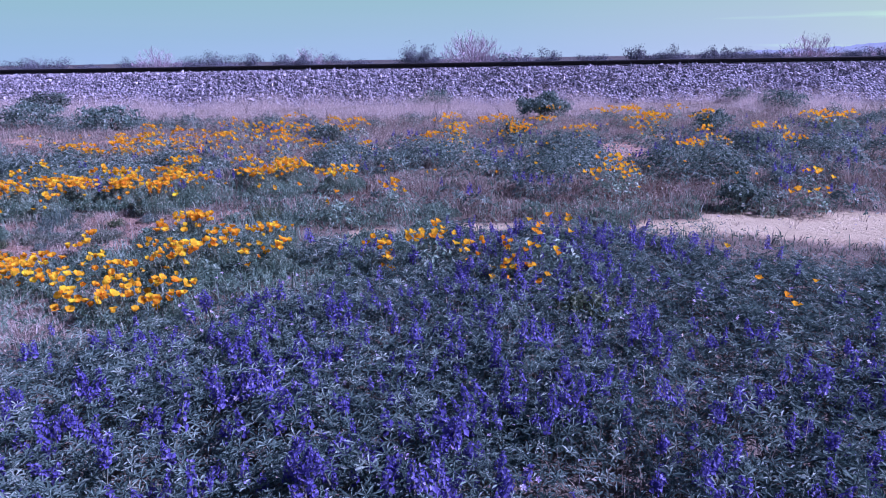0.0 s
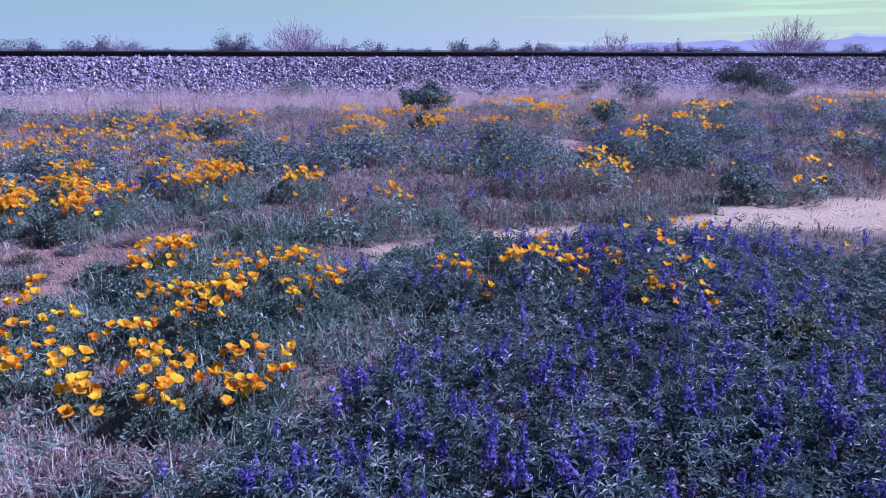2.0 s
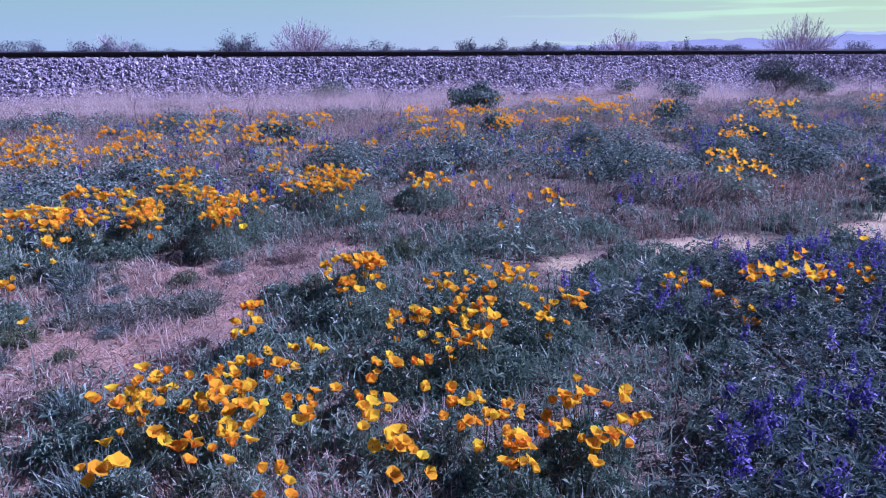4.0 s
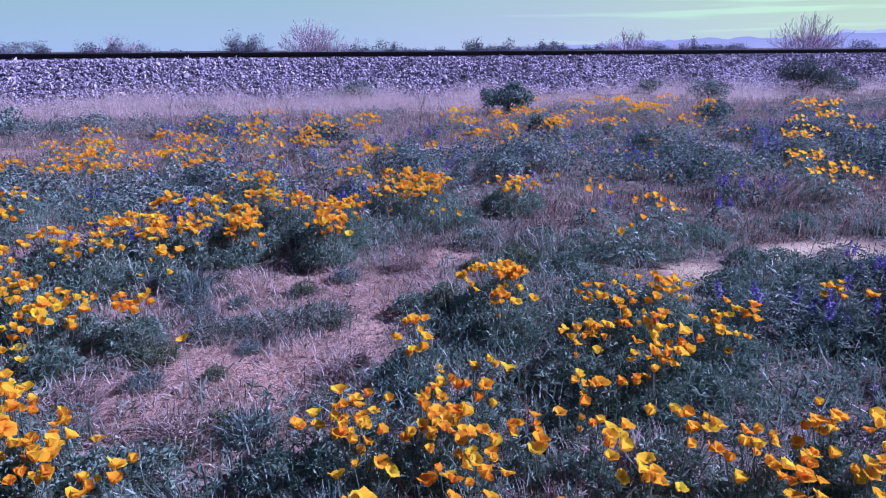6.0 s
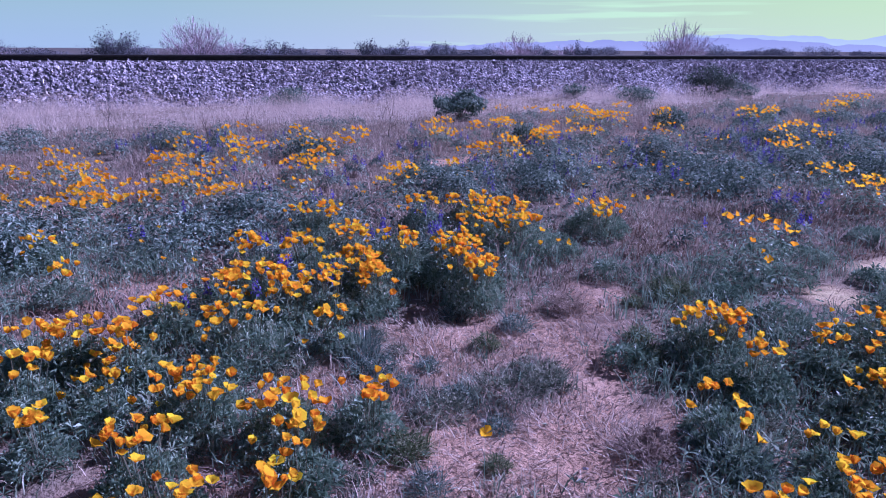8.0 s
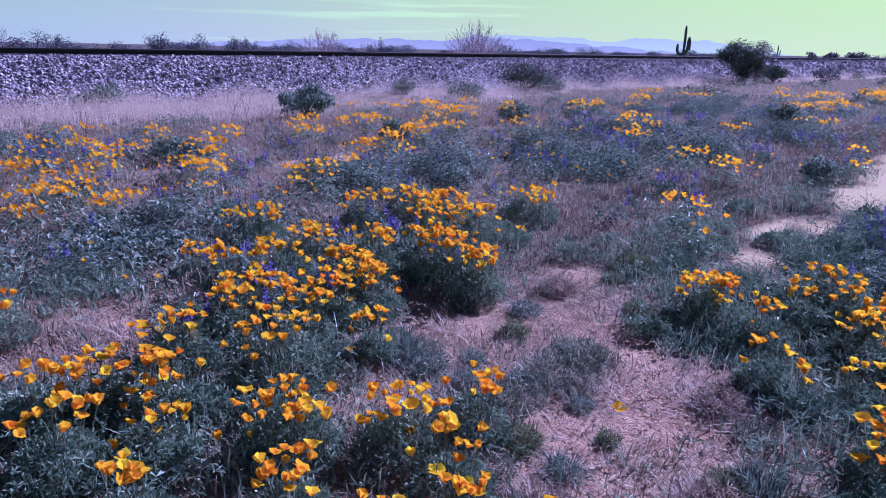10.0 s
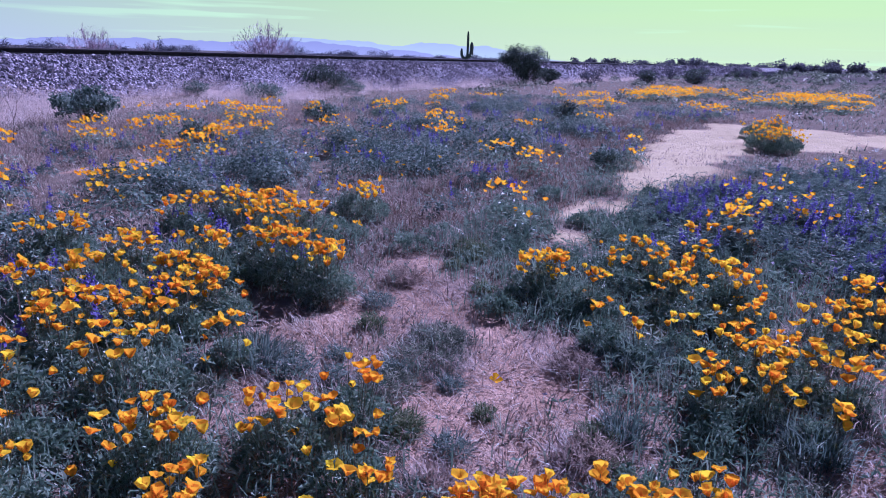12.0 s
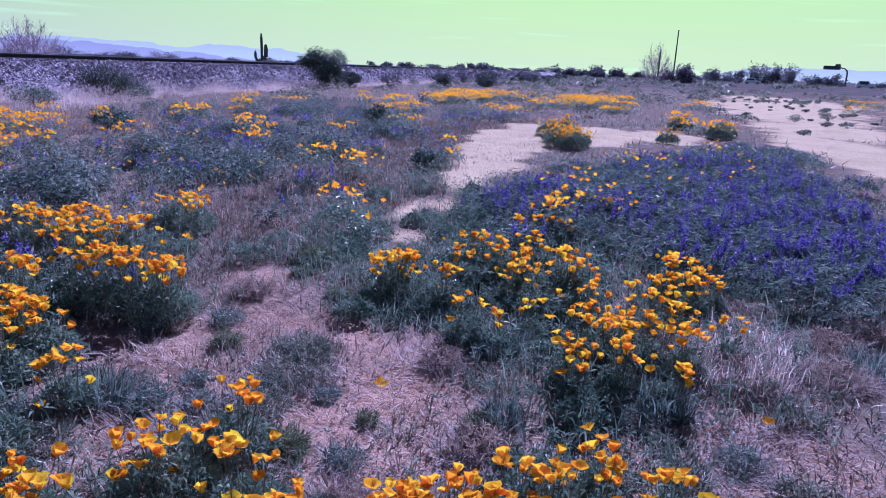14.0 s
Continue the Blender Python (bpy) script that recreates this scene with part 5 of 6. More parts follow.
def build_tufts():
    for x, y, spread, height, mat, label in (
        (-3.95, 5.62, 0.48, 0.11, GREY_GREEN, "sprawling green grass tuft on trodden soil"), (-3.68, 5.72, 0.36, 0.10, GREY_GREEN, "low grey-green tuft on trodden soil"), (-4.3, 5.62, 0.36, 0.10, GREY_GREEN, "low grey-green tuft on trodden soil"),
        (-4.5, 6.25, 0.3, 0.2, LUPINE_LEAF, "silvery blue-green upright tuft"), (-4.04, 4.55, 0.2, 0.17, LUPINE_LEAF, "silvery blue-green upright tuft"), (-3.35, 4.72, 0.35, 0.2, LUPINE_LEAF, "silvery blue-green upright tuft"),
        (-4.3, 4.6, 0.3, 0.16, STRAW, "pale dry grass tuft"), (-4.85, 4.95, 0.35, 0.16, STRAW, "pale dry grass tuft"), (-3.6, 4.95, 0.25, 0.14, STRAW, "pale dry grass tuft"), (-5.3, 5.15, 0.3, 0.2, STRAW, "pale dry grass tuft"),
        (-3.2, 3.0, 0.4, 0.18, STRAW, "pale dry grass tuft"), (-2.7, 2.9, 0.4, 0.17, STRAW, "pale dry grass tuft"), (-3.1, 6.35, 0.3, 0.14, STRAW, "pale dry grass tuft"), (-2.3, 6.3, 0.35, 0.2, GRASS_GREEN, "sprawling green grass tuft beside bare soil"),
        (-3.0, 3.75, 0.4, 0.2, STRAW, "pale dry grass tuft between poppies"), (-3.35, 3.45, 0.45, 0.2, STRAW, "pale dry grass tuft between poppies"), (-2.65, 3.35, 0.4, 0.18, STRAW, "pale dry grass tuft between poppies"), (-2.75, 4.05, 0.35, 0.18, STRAW, "pale dry grass tuft between poppies"), (-2.3, 3.25, 0.4, 0.16, STRAW, "pale dry grass tuft between poppies"),
        (-2.95, 2.75, 0.35, 0.15, LUPINE_LEAF, "silvery blue-green upright tuft"), (-3.3, 2.45, 0.35, 0.12, GREY_GREEN, "low grey-green tuft on dry litter"), (-2.45, 2.55, 0.4, 0.13, STRAW, "pale dry grass tuft"), (-3.75, 3.85, 0.3, 0.2, LUPINE_LEAF, "silvery blue-green upright tuft"), (-2.2, 2.95, 0.35, 0.13, GREY_GREEN, "low grey-green tuft on dry litter"),
        (-4.55, 5.35, 0.25, 0.12, GRASS_GREEN, "sprawling green grass tuft on trodden soil"), (-3.35, 3.75, 0.25, 0.2, GRASS_GREEN, "green grass tuft between poppies")):
        ob = grass_tuft(spread, height, int(1300 * spread + 80), mat, label, 1.0 if mat in (GRASS_GREEN, GREY_GREEN) else 1.1 if mat is STRAW else 0.7)
        ob.matrix_basis = pose(x, y, float(ground_z(x, y)), 0, 0, rng.uniform(0, 360))


build_tufts()


def build_small_tufts():
    kinds = [grass_tuft(s, h, n, m, label, 0.95) for s, h, n, m, label in (
        (0.22, 0.11, 190, GREY_GREEN, "small grey-green grass tuft in dry litter"), (0.16, 0.10, 150, GRASS_GREEN, "small green grass tuft in dry litter"), (0.2, 0.12, 170, LUPINE_LEAF, "small silvery tuft in dry litter"), (0.26, 0.09, 210, GREY_GREEN, "small grey-green grass tuft in dry litter"))]
    spots = []
    while len(spots) < 64:
        x, y = rng.uniform(-6.2, -1.8), rng.uniform(2.8, 6.8)
        lies = ellipses(np.array([x]), np.array([y]), LITTER, 0.3)[0] * (1 - 0.8 * ellipses(np.array([x]), np.array([y]), TRODDEN, 0.4)[0])
        if rng.random() > lies or any((x - p) ** 2 + (y - q) ** 2 < 0.04 for p, q in spots):
            continue
        spots.append((x, y))
    for k, (x, y) in enumerate(spots):
        m = pose(x, y, float(ground_z(x, y)), 0, 0, rng.uniform(0, 360)) @ Matrix.Scale(rng.uniform(0.7, 1.35), 4)
        ob = kinds[k] if k < 4 else copy_thing(kinds[int(rng.integers(4))], m)
        ob.matrix_basis = m


build_small_tufts()


def build_dry_tufts():
    kinds = []
    for wide, high, count in ((0.5, 0.36, 150), (0.4, 0.3, 120), (0.7, 0.32, 190)):
        a, r = rng.uniform(0, 6.283, count), wide * 0.25 * np.sqrt(rng.random(count))
        base = np.stack([r * np.cos(a), r * np.sin(a), np.zeros(count)], 1)
        stalks = blades(base, high * rng.uniform(0.35, 0.95, count), rng.uniform(0.003, 0.006, count), a + rng.normal(0, 0.7, count), np.clip(rng.normal(0.65, 0.35, count), 0.02, 1.4), 0.95)
        kinds.append(tagged(new("dry_tuft", mesh_of("dry_tuft", *stalks, STRAW)), "pale feathery dry tuft among the weeds", "dry tuft", "feathery dry tufts"))
    spots = []
    while len(spots) < 84:
        x, y = rng.uniform(-8.5, 11), rng.uniform(8.0, 15.0)
        if bare(np.array([x]), np.array([y]))[0] > 0.2 or vnoise(x, y, 1.7, 57) < 0.5 or any((x - p) ** 2 + (y - q) ** 2 < 0.05 for p, q in spots):
            continue
        spots.append((x, y))
    for k, (x, y) in enumerate(spots):
        m = pose(x, y, float(ground_z(x, y)), 0, 0, rng.uniform(0, 360)) @ Matrix.Scale(rng.uniform(0.65, 1.2), 4)
        ob = kinds[k] if k < 3 else copy_thing(kinds[int(rng.integers(3))], m)
        ob.matrix_basis = m


build_dry_tufts()


# ---- shrubs, trees, cacti ----
def shrub(x, y, wide, high, mat, label, leaves, leaf, name="shrub", group="desert shrubs", category="shrub"):
    ob = thing(name, label, category, pose(x, y, float(ground_z(x, y)), 0, 0, rng.uniform(0, 360)), group)
    stems = []
    for k in range(9):
        a, r = rng.uniform(0, 6.283), rng.uniform(0.15, 0.42) * wide
        h = high * rng.uniform(0.55, 0.9)
        stems.append(tube([(0.02 * math.cos(a), 0.02 * math.sin(a), -0.03), (r * 0.4 * math.cos(a), r * 0.4 * math.sin(a), h * 0.5), (r * math.cos(a), r * math.sin(a), h)], (0.016 * high + 0.004, 0.011 * high + 0.003, 0.004), 4))
    part("woody_base", mesh_of("woody_base", *merge(*stems), BARK), ob)
    # leaves in clusters on an uneven outline
    clusters = 64
    d = unit(rng.normal(size=(clusters, 3)) * [1, 1, 0.8] + [0, 0, 0.25])
    reach = rng.uniform(0.4, 1.0, clusters)[:, None]
    centre = d * reach * [wide / 2, wide / 2, high * 0.5] + [0, 0, high * 0.5]
    pick = rng.integers(0, clusters, leaves)
    at = centre[pick] + np.clip(rng.normal(0, 1, (leaves, 3)), -1.6, 1.6) * [wide * 0.065, wide * 0.065, high * 0.07]
    at[:, 2] = np.clip(at[:, 2], 0.04 * high, None)
    normal = unit(at - [0, 0, high * 0.4] + rng.normal(0, 0.4, (leaves, 3)))
    part("foliage", mesh_of("foliage", *flakes(at, normal, leaf * rng.uniform(0.6, 1.4, leaves), 0.5), mat), ob)
    return ob


def branching(origin, heading, length, radius, depth, rest, out, spread=0.55, droop=0.0):
    """Recursive limbs as tapered tubes."""
    steps = 3
    pts, way = [np.array(origin, float)], np.array(heading, float)
    for k in range(steps):
        way = way + rng.normal(0, 0.10, 3) + [0, 0, 0.06 - droop]
        way /= np.linalg.norm(way)
        pts.append(pts[-1] + way * length / steps)
    out.append(tube(pts, np.linspace(radius, radius * 0.55, steps + 1), 5 if depth > 3 else 3))
    if depth == 0:
        rest.append(pts[-1])
        return
    for k in range(3 if depth > 1 else 4):
        base = pts[1 + int(rng.integers(0, 3))] if k else pts[-1]
        side = rng.normal(0, 1, 3)
        side -= way * side.dot(way)
        side /= np.linalg.norm(side) + 1e-9
        aim = way + side * spread * rng.uniform(0.6, 1.3)
        branching(base, aim / np.linalg.norm(aim), length * rng.uniform(0.58, 0.82), radius * 0.6, depth - 1, rest, out, spread, droop)


def bare_tree(x, y, high, label, trunks=5, twig=0.016, wide=1.4):
    """Many thin limbs fanning from the ground into a rounded crown of fine twigs."""
    ob = thing("bare_tree", label, "tree", pose(x, y, 0, 0, 0, rng.uniform(0, 360)), "bare desert trees")
    limbs, tips = [], []
    for k in range(trunks):
        a = 6.283 * (k * 0.618 % 1.0)
        lean = math.sqrt((k + 0.5) / trunks) * wide * 0.5
        end = np.array([math.cos(a) * lean, math.sin(a) * lean, rng.uniform(0.6, 0.86) * math.sqrt(max(0.1, 1 - (lean / (wide * 0.54)) ** 2))]) * high
        t = np.linspace(0, 1, 5)[:, None]
        path = end * np.concatenate([t, t, t ** 0.85], 1) + rng.normal(0, 0.02 * high, (5, 3)) * t * (1 - t) * 2
        limbs.append(tube(path, np.linspace(0.0075, 0.0025, 5) * high, 4))
        way = end / np.linalg.norm(end)
        for j in range(13):
            start = path[1] + (path[-1] - path[1]) * (0.15 + 0.85 * rng.random())
            aim = way + rng.normal(0, 0.5, 3) + [0, 0, 0.05]
            aim /= np.linalg.norm(aim)
            reach = high * rng.uniform(0.1, 0.22)
            limbs.append(tube([start, start + aim * reach * 0.5 + rng.normal(0, 0.012 * high, 3), start + aim * reach], np.array((0.0032, 0.0022, 0.001)) * high, 3, False))
            tips += [start + aim * reach * q for q in (0.55, 0.8, 1.0)]
    part("trunk", mesh_of("trunk", *limbs[0], BARK), ob)
    part("branch_crown", mesh_of("branch_crown", *merge(*limbs[1:]), TWIG), ob)
    tips = np.repeat(np.array(tips), 7, 0)
    n = len(tips)
    outward = np.arctan2(tips[:, 1], tips[:, 0]) + rng.normal(0, 0.9, n)
    fine = spears(tips, rng.uniform(0.03, 0.10, n) * high, np.full(n, twig), outward, np.abs(rng.normal(0.8, 0.5, n)))
    # the finest twigs fill a rounded crown
    m = 210 * trunks
    d = unit(rng.normal(size=(m, 3)) * [1, 1, 0.9] + [0, 0, 0.45])
    d[:, 2] = np.abs(d[:, 2])
    at = d * rng.uniform(0.45, 0.97, m)[:, None] * [wide * 0.52 * high, wide * 0.52 * high, 0.93 * high]
    mist = spears(at, rng.uniform(0.03, 0.075, m) * high, np.full(m, twig * 1.15), np.arctan2(d[:, 1], d[:, 0]) + rng.normal(0, 0.6, m), np.abs(rng.normal(0.7, 0.4, m)))
    part("twig_spray", mesh_of("twig_spray", *merge(fine, mist), TWIG), ob)
    return ob


def leafy_tree(x, y, wide, high, mat, label, leaves, leaf):
    ob = thing("mesquite_tree", label, "tree", pose(x, y, 0, 0, 0, rng.uniform(0, 360)), "trees on the plain")
    limbs, ends = [], []
    for k in range(3):
        a = 2.1 * k + rng.uniform(-0.4, 0.4)
        way = np.array([math.cos(a) * 0.6 * wide / high, math.sin(a) * 0.6 * wide / high, 1.0])
        branching((0.1 * math.cos(a), 0.1 * math.sin(a), -0.05), way / np.linalg.norm(way), high * 0.36, 0.02 * high + 0.02, 2, ends, limbs, 0.7)
    part("trunk", mesh_of("trunk", *merge(*limbs), BARK), ob)
    ends = np.array(ends)
    span = np.abs(ends).max(0)
    ends = ends * [wide / 2 / span[0] * 0.95, wide / 2 / span[1] * 0.95, high / np.percentile(ends[:, 2], 86) * 0.97]
    pick = rng.integers(0, len(ends), leaves)
    inward = rng.uniform(0.35, 1.0, leaves)[:, None] ** 0.6
    at = ends[pick] * inward + np.clip(rng.normal(0, 1, (leaves, 3)), -1.5, 1.5) * [wide * 0.045, wide * 0.045, high * 0.05]
    at[:, 2] = np.clip(at[:, 2] - high * 0.35 * rng.random(leaves), 0.04 * high, None)
    normal = unit(rng.normal(size=(leaves, 3)) + [0, 0, 0.5])
    part("crown", mesh_of("crown", *flakes(at, normal, leaf * rng.uniform(0.6, 1.4, leaves), 0.55), mat), ob)
    return ob


def saguaro(x, y, high, label, arms):
    ob = thing("saguaro_cactus", label, "cactus", pose(x, y, 0, 0, 0, -60), "saguaro cacti")

    def column(points, radius):
        pts = np.array(points, float)
        fine = np.linspace(0, len(pts) - 1, 5 * (len(pts) - 1) + 1)
        path = np.stack([np.interp(fine, range(len(pts)), pts[:, k]) for k in range(3)], 1)
        path[1:-1] = (path[:-2] + 2 * path[1:-1] + path[2:]) / 4
        rad = np.full(len(path), radius)
        rad[-1], rad[-2], rad[-3] = radius * 0.35, radius * 0.75, radius * 0.93
        v, f = tube(path, rad, 24)
        ring = np.arange(len(v) - 1) % 2
        axis = np.repeat(path, 24, 0)
        v[:-1] = axis + (v[:-1] - axis) * (1 - 0.16 * ring)[:, None]
        return mesh_of("arm", v, f, CACTUS)

    part("trunk", column([(0, 0, -0.1), (0, 0, high * 0.35), (0.02, 0, high * 0.7), (0, 0, high)], 0.036 * high), ob)
    for points, r in arms:
        part("arm", column([(a * high, b * high, c * high) for a, b, c in points], r * high), ob)
    return ob


def around(az, dist, eye=(-6.0, 3.8)):
    """The place at that bearing (degrees, clockwise from +y) and distance from the middle of the walk."""
    return eye[0] + dist * math.sin(radians(az)), eye[1] + dist * math.cos(radians(az))


def build_shrubs():
    for x, y, w, h, mat, label, n, leaf in (
        (1.22, 17.5, 1.35, 0.68, SHRUB_LEAF, "rounded grey-green shrub in pale grass", 4200, 0.07), (13.0, 21.5, 2.0, 1.1, DARK_LEAF, "dark green spreading shrub in pale grass", 5200, 0.06), (14.2, 21.4, 1.4, 0.55, SHRUB_LEAF, "low grey-green shrub at the bank", 1600, 0.08),
        (31.6, 21.9, 3.0, 2.35, DARK_LEAF, "large dense dark green shrub at the bank", 10000, 0.11), (34.7, 21.6, 1.7, 1.0, DARK_LEAF, "dark green shrub beside a larger one", 2200, 0.12), (8.9, 10.0, 0.62, 0.5, DARK_LEAF, "small dark green upright shrub", 1500, 0.05),
        (-1.9, 21.8, 1.0, 0.6, SHRUB_LEAF, "sparse shrub at the foot of the bank", 900, 0.07), (7.8, 22.4, 0.9, 0.5, SHRUB_LEAF, "sparse shrub at the foot of the bank", 900, 0.07), (8.1, 19.6, 1.4, 0.55, SHRUB_LEAF, "low grey-green shrub in pale grass", 1600, 0.07),
        (-14.6, 20.6, 1.6, 0.8, DARK_LEAF, "dark green spreading shrub in pale grass", 2200, 0.08), (-3.3, 12.9, 0.75, 0.42, SHRUB_LEAF, "leafy green clump below poppies", 1500, 0.05), (0.4, 12.9, 0.7, 0.4, SHRUB_LEAF, "leafy green clump below poppies", 1300, 0.05),
        (-9.5, 15.6, 1.6, 0.6, SHRUB_LEAF, "low blue-green shrub in the field", 2200, 0.07), (-12.0, 16.4, 1.8, 0.7, SHRUB_LEAF, "low blue-green shrub in the field", 2200, 0.07), (2.55, 6.85, 0.45, 0.34, SHRUB_LEAF, "small leafy clump at the edge of sand", 1300, 0.04),
        (-2.3, 22.0, 1.1, 0.4, SHRUB_LEAF, "sparse shrub at the foot of the bank", 900, 0.07), (4.4, 13.9, 0.9, 0.45, SHRUB_LEAF, "low grey-green shrub in the field", 1300, 0.06), (0.55, 3.7, 0.4, 0.26, GRASS_GREEN, "small green herb among lupines", 1300, 0.035)):
        shrub(x, y, w, h, mat, label, n, leaf)
    # poppy clumps standing on the bare sand
    for x, y, reach, flowers in ((6.5, 5.0, 0.24, 18), (6.85, 5.3, 0.28, 22), (7.2, 4.95, 0.22, 14), (7.7, 5.45, 0.28, 20), (8.2, 5.2, 0.25, 14), (9.0, 5.7, 0.3, 20), (9.5, 5.4, 0.24, 12), (13.2, 2.5, 0.3, 20), (8.9, 3.1, 0.22, 10), (10.8, 1.8, 0.3, 16), (11.4, 1.6, 0.3, 14)):
        poppy_plant(x, y, reach, int(1.7 * flowers), 1.35)

    # low tufts scattered over the far sand
    for k in range(170):
        x, y = rng.uniform(12, 62), rng.uniform(-10, 1)
        if bare(np.array([x]), np.array([y]))[0] < 0.6 or rng.random() > 0.25 + x / 60:
            continue
        w = rng.uniform(0.2, 0.62)
        shrub(x, y, w, w * rng.uniform(0.3, 0.5), GREY_GREEN if k % 3 else SHRUB_LEAF, "low tuft on pale bare sand", 330, 0.05, "sand_tuft", "tufts on the sand", "tuft")
    # shrubs along the far right stretch of the bank
    for k in range(34):
        x = rng.uniform(38, 130)
        y = rng.uniform(15, 22)
        w = rng.uniform(0.8, 2.6)
        # every other shrub takes the leaf colour with distance haze in it
        shrub(x, y, w, w * rng.uniform(0.4, 0.7), DARK_LEAF if k % 2 else HAZY_LEAF, "dull green shrub on the plain", 420, 0.16)


build_shrubs()


def build_far_trees():
    bare_label = "leafless pale pinkish desert tree behind the track"
    for x, y, high, trunks in ((-2.1, 59.0, 4.3, 26), (39.3, 52.4, 4.6, 24), (25.9, 58.6, 3.5, 18), (-34.0, 66.0, 3.6, 16), (2.0, 68.0, 2.7, 10), (33.5, 62.0, 2.5, 10), (-18.0, 64.0, 3.2, 12)):
        bare_tree(x, y, high, bare_label, trunks)
    x, y = around(92.3, 150)
    bare_tree(x, y, 8.2, "leafless pale tree standing on the plain", 12, 0.03, 0.95)
    # leafy trees and scrub behind the track
    for x, y, w, h, n in ((-8.8, 72.5, 5.4, 3.0, 1500), (14.4, 62.6, 5.2, 2.3, 1500), (20.5, 64.0, 3.4, 2.1, 900), (26.5, 68.0, 2.4, 1.9, 600), (4.4, 64.0, 4.2, 2.2, 700), (33.5, 60.0, 3.2, 2.0, 800), (-19.0, 62.0, 6.0, 2.3, 1300),
                          (-26.0, 66.0, 5.0, 1.9, 900), (-46.0, 64.0, 6.5, 2.1, 1200), (-38.0, 70.0, 5.0, 2.0, 900), (9.5, 66.0, 3.0, 1.7, 500), (17.5, 61.0, 4.0, 1.8, 900)):
        leafy_tree(x, y, w, h, HAZY_LEAF, "grey-green desert tree with haze-tinted leaves behind the track", int(n * 6.0), 0.13)
    # a long loose line of scrub that runs along beyond the bank
    for k in range(125):
        x = -75 + 2.05 * k + rng.uniform(-2, 2)
        y = rng.uniform(52, 95) + 0.1 * max(0, x)
        w = rng.uniform(2.2, 5.0)
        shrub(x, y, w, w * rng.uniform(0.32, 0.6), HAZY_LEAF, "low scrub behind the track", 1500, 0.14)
    # the tree line at the end of the plain
    for az, dist, w, h in ((76.5, 210, 18, 2.7), (78.0, 190, 10, 3.0), (81.0, 230, 14, 2.2), (84.3, 220, 16, 3.0), (86.5, 260, 12, 2.8), (88.6, 230, 13, 3.9), (90.2, 300, 16, 2.8), (94.4, 165, 11, 3.8), (96.6, 300, 18, 3.8), (98.0, 290, 18, 5.0),
                           (100.0, 270, 14, 7.0), (101.7, 270, 16, 7.2), (104.7, 260, 15, 3.6), (109.5, 300, 22, 3.2), (72.0, 190, 10, 2.2), (69.5, 200, 9, 2.2), (92.5, 320, 20, 3.0), (112.5, 300, 24, 4.2), (82.5, 330, 24, 2.8), (79.0, 330, 20, 3.0), (74.5, 330, 24, 3.0)):
        x, y = around(az, dist)
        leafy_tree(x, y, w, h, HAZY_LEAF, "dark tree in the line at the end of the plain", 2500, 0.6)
    x, y = around(59.75, 118)
    saguaro(x, y, 5.9, "tall saguaro cactus with two raised arms", (
        (((0.02, 0, 0.3), (0.10, 0, 0.33), (0.115, 0, 0.45), (0.115, 0, 0.70)), 0.056), (((-0.02, 0, 0.24), (-0.13, 0, 0.26), (-0.175, 0, 0.33), (-0.175, 0, 0.52)), 0.038)))
    x, y = around(66.5, 205)
    saguaro(x, y, 4.2, "distant saguaro cactus with one raised arm", ((((0.02, 0, 0.3), (0.13, 0, 0.34), (0.14, 0, 0.5), (0.14, 0, 0.7)), 0.03), (((-0.02, 0, 0.3), (-0.13, 0, 0.33), (-0.14, 0, 0.4), (-0.14, 0, 0.55)), 0.03)))


build_far_trees()


# ---- dead stalks and pebbles ----
def build_dead_stalks():
    for x, y, high in ((-3.9, 15.2, 0.8), (-4.6, 15.6, 0.6), (-1.4, 15.0, 0.75), (0.2, 15.6, 0.6), (-6.2, 16.2, 0.7), (2.9, 9.3, 0.45), (-6.9, 6.2, 0.35), (-1.2, 16.1, 0.8), (4.2, 8.9, 0.4), (-8.3, 15.8, 0.6)):
        ob = thing("dead_stalk", "thin dark dead branching stalk in dry grass", "dead plant", pose(x, y, float(ground_z(x, y)), 0, 0, rng.uniform(0, 360)), "dead stalks")
        limbs, ends = [], []
        branching((0, 0, -0.02), (rng.uniform(-0.15, 0.15), rng.uniform(-0.15, 0.15), 1.0), high * 0.5, 0.007, 2, ends, limbs, 0.5)
        part("stem", mesh_of("stem", *limbs[0], BARK), ob)
        for limb in limbs[1:4]:
            part("branch", mesh_of("branch", *limb, BARK), ob)
        part("branch_crown", mesh_of("branch_crown", *merge(*limbs[4:]), BARK), ob)


def build_pebbles():
    x, y = keep(*(c := scatter(5000, -6, 14, 3.5, 7.2)), 0.02 + 0.35 * bare(*c))
    n = len(x)
    corner = np.array([[1, 0, 0], [-1, 0, 0], [0, 1, 0], [0, -1, 0], [0, 0, 1], [0, 0, -1.0]]) * 0.6
    size = 0.006 + 0.02 * rng.random(n) ** 4
    v = (corner[None] + rng.normal(0, 0.12, (n, 6, 3))) * (size[:, None] * [1.2, 1.0, 0.6])[:, None] + (foot(x, y) + [0, 0, 0.006])[:, None]
    sides = np.array([[0, 2, 4], [2, 1, 4], [1, 3, 4], [3, 0, 4], [2, 0, 5], [1, 2, 5], [3, 1, 5], [0, 3, 5]])
    f = (np.arange(n) * 6)[:, None, None] + sides[None]
    stuff("pebbles", (v.reshape(-1, 3), f.reshape(-1, 3)), STONE, "small grey pebbles on the sandy soil", "pebbles")


build_dead_stalks()
build_pebbles()


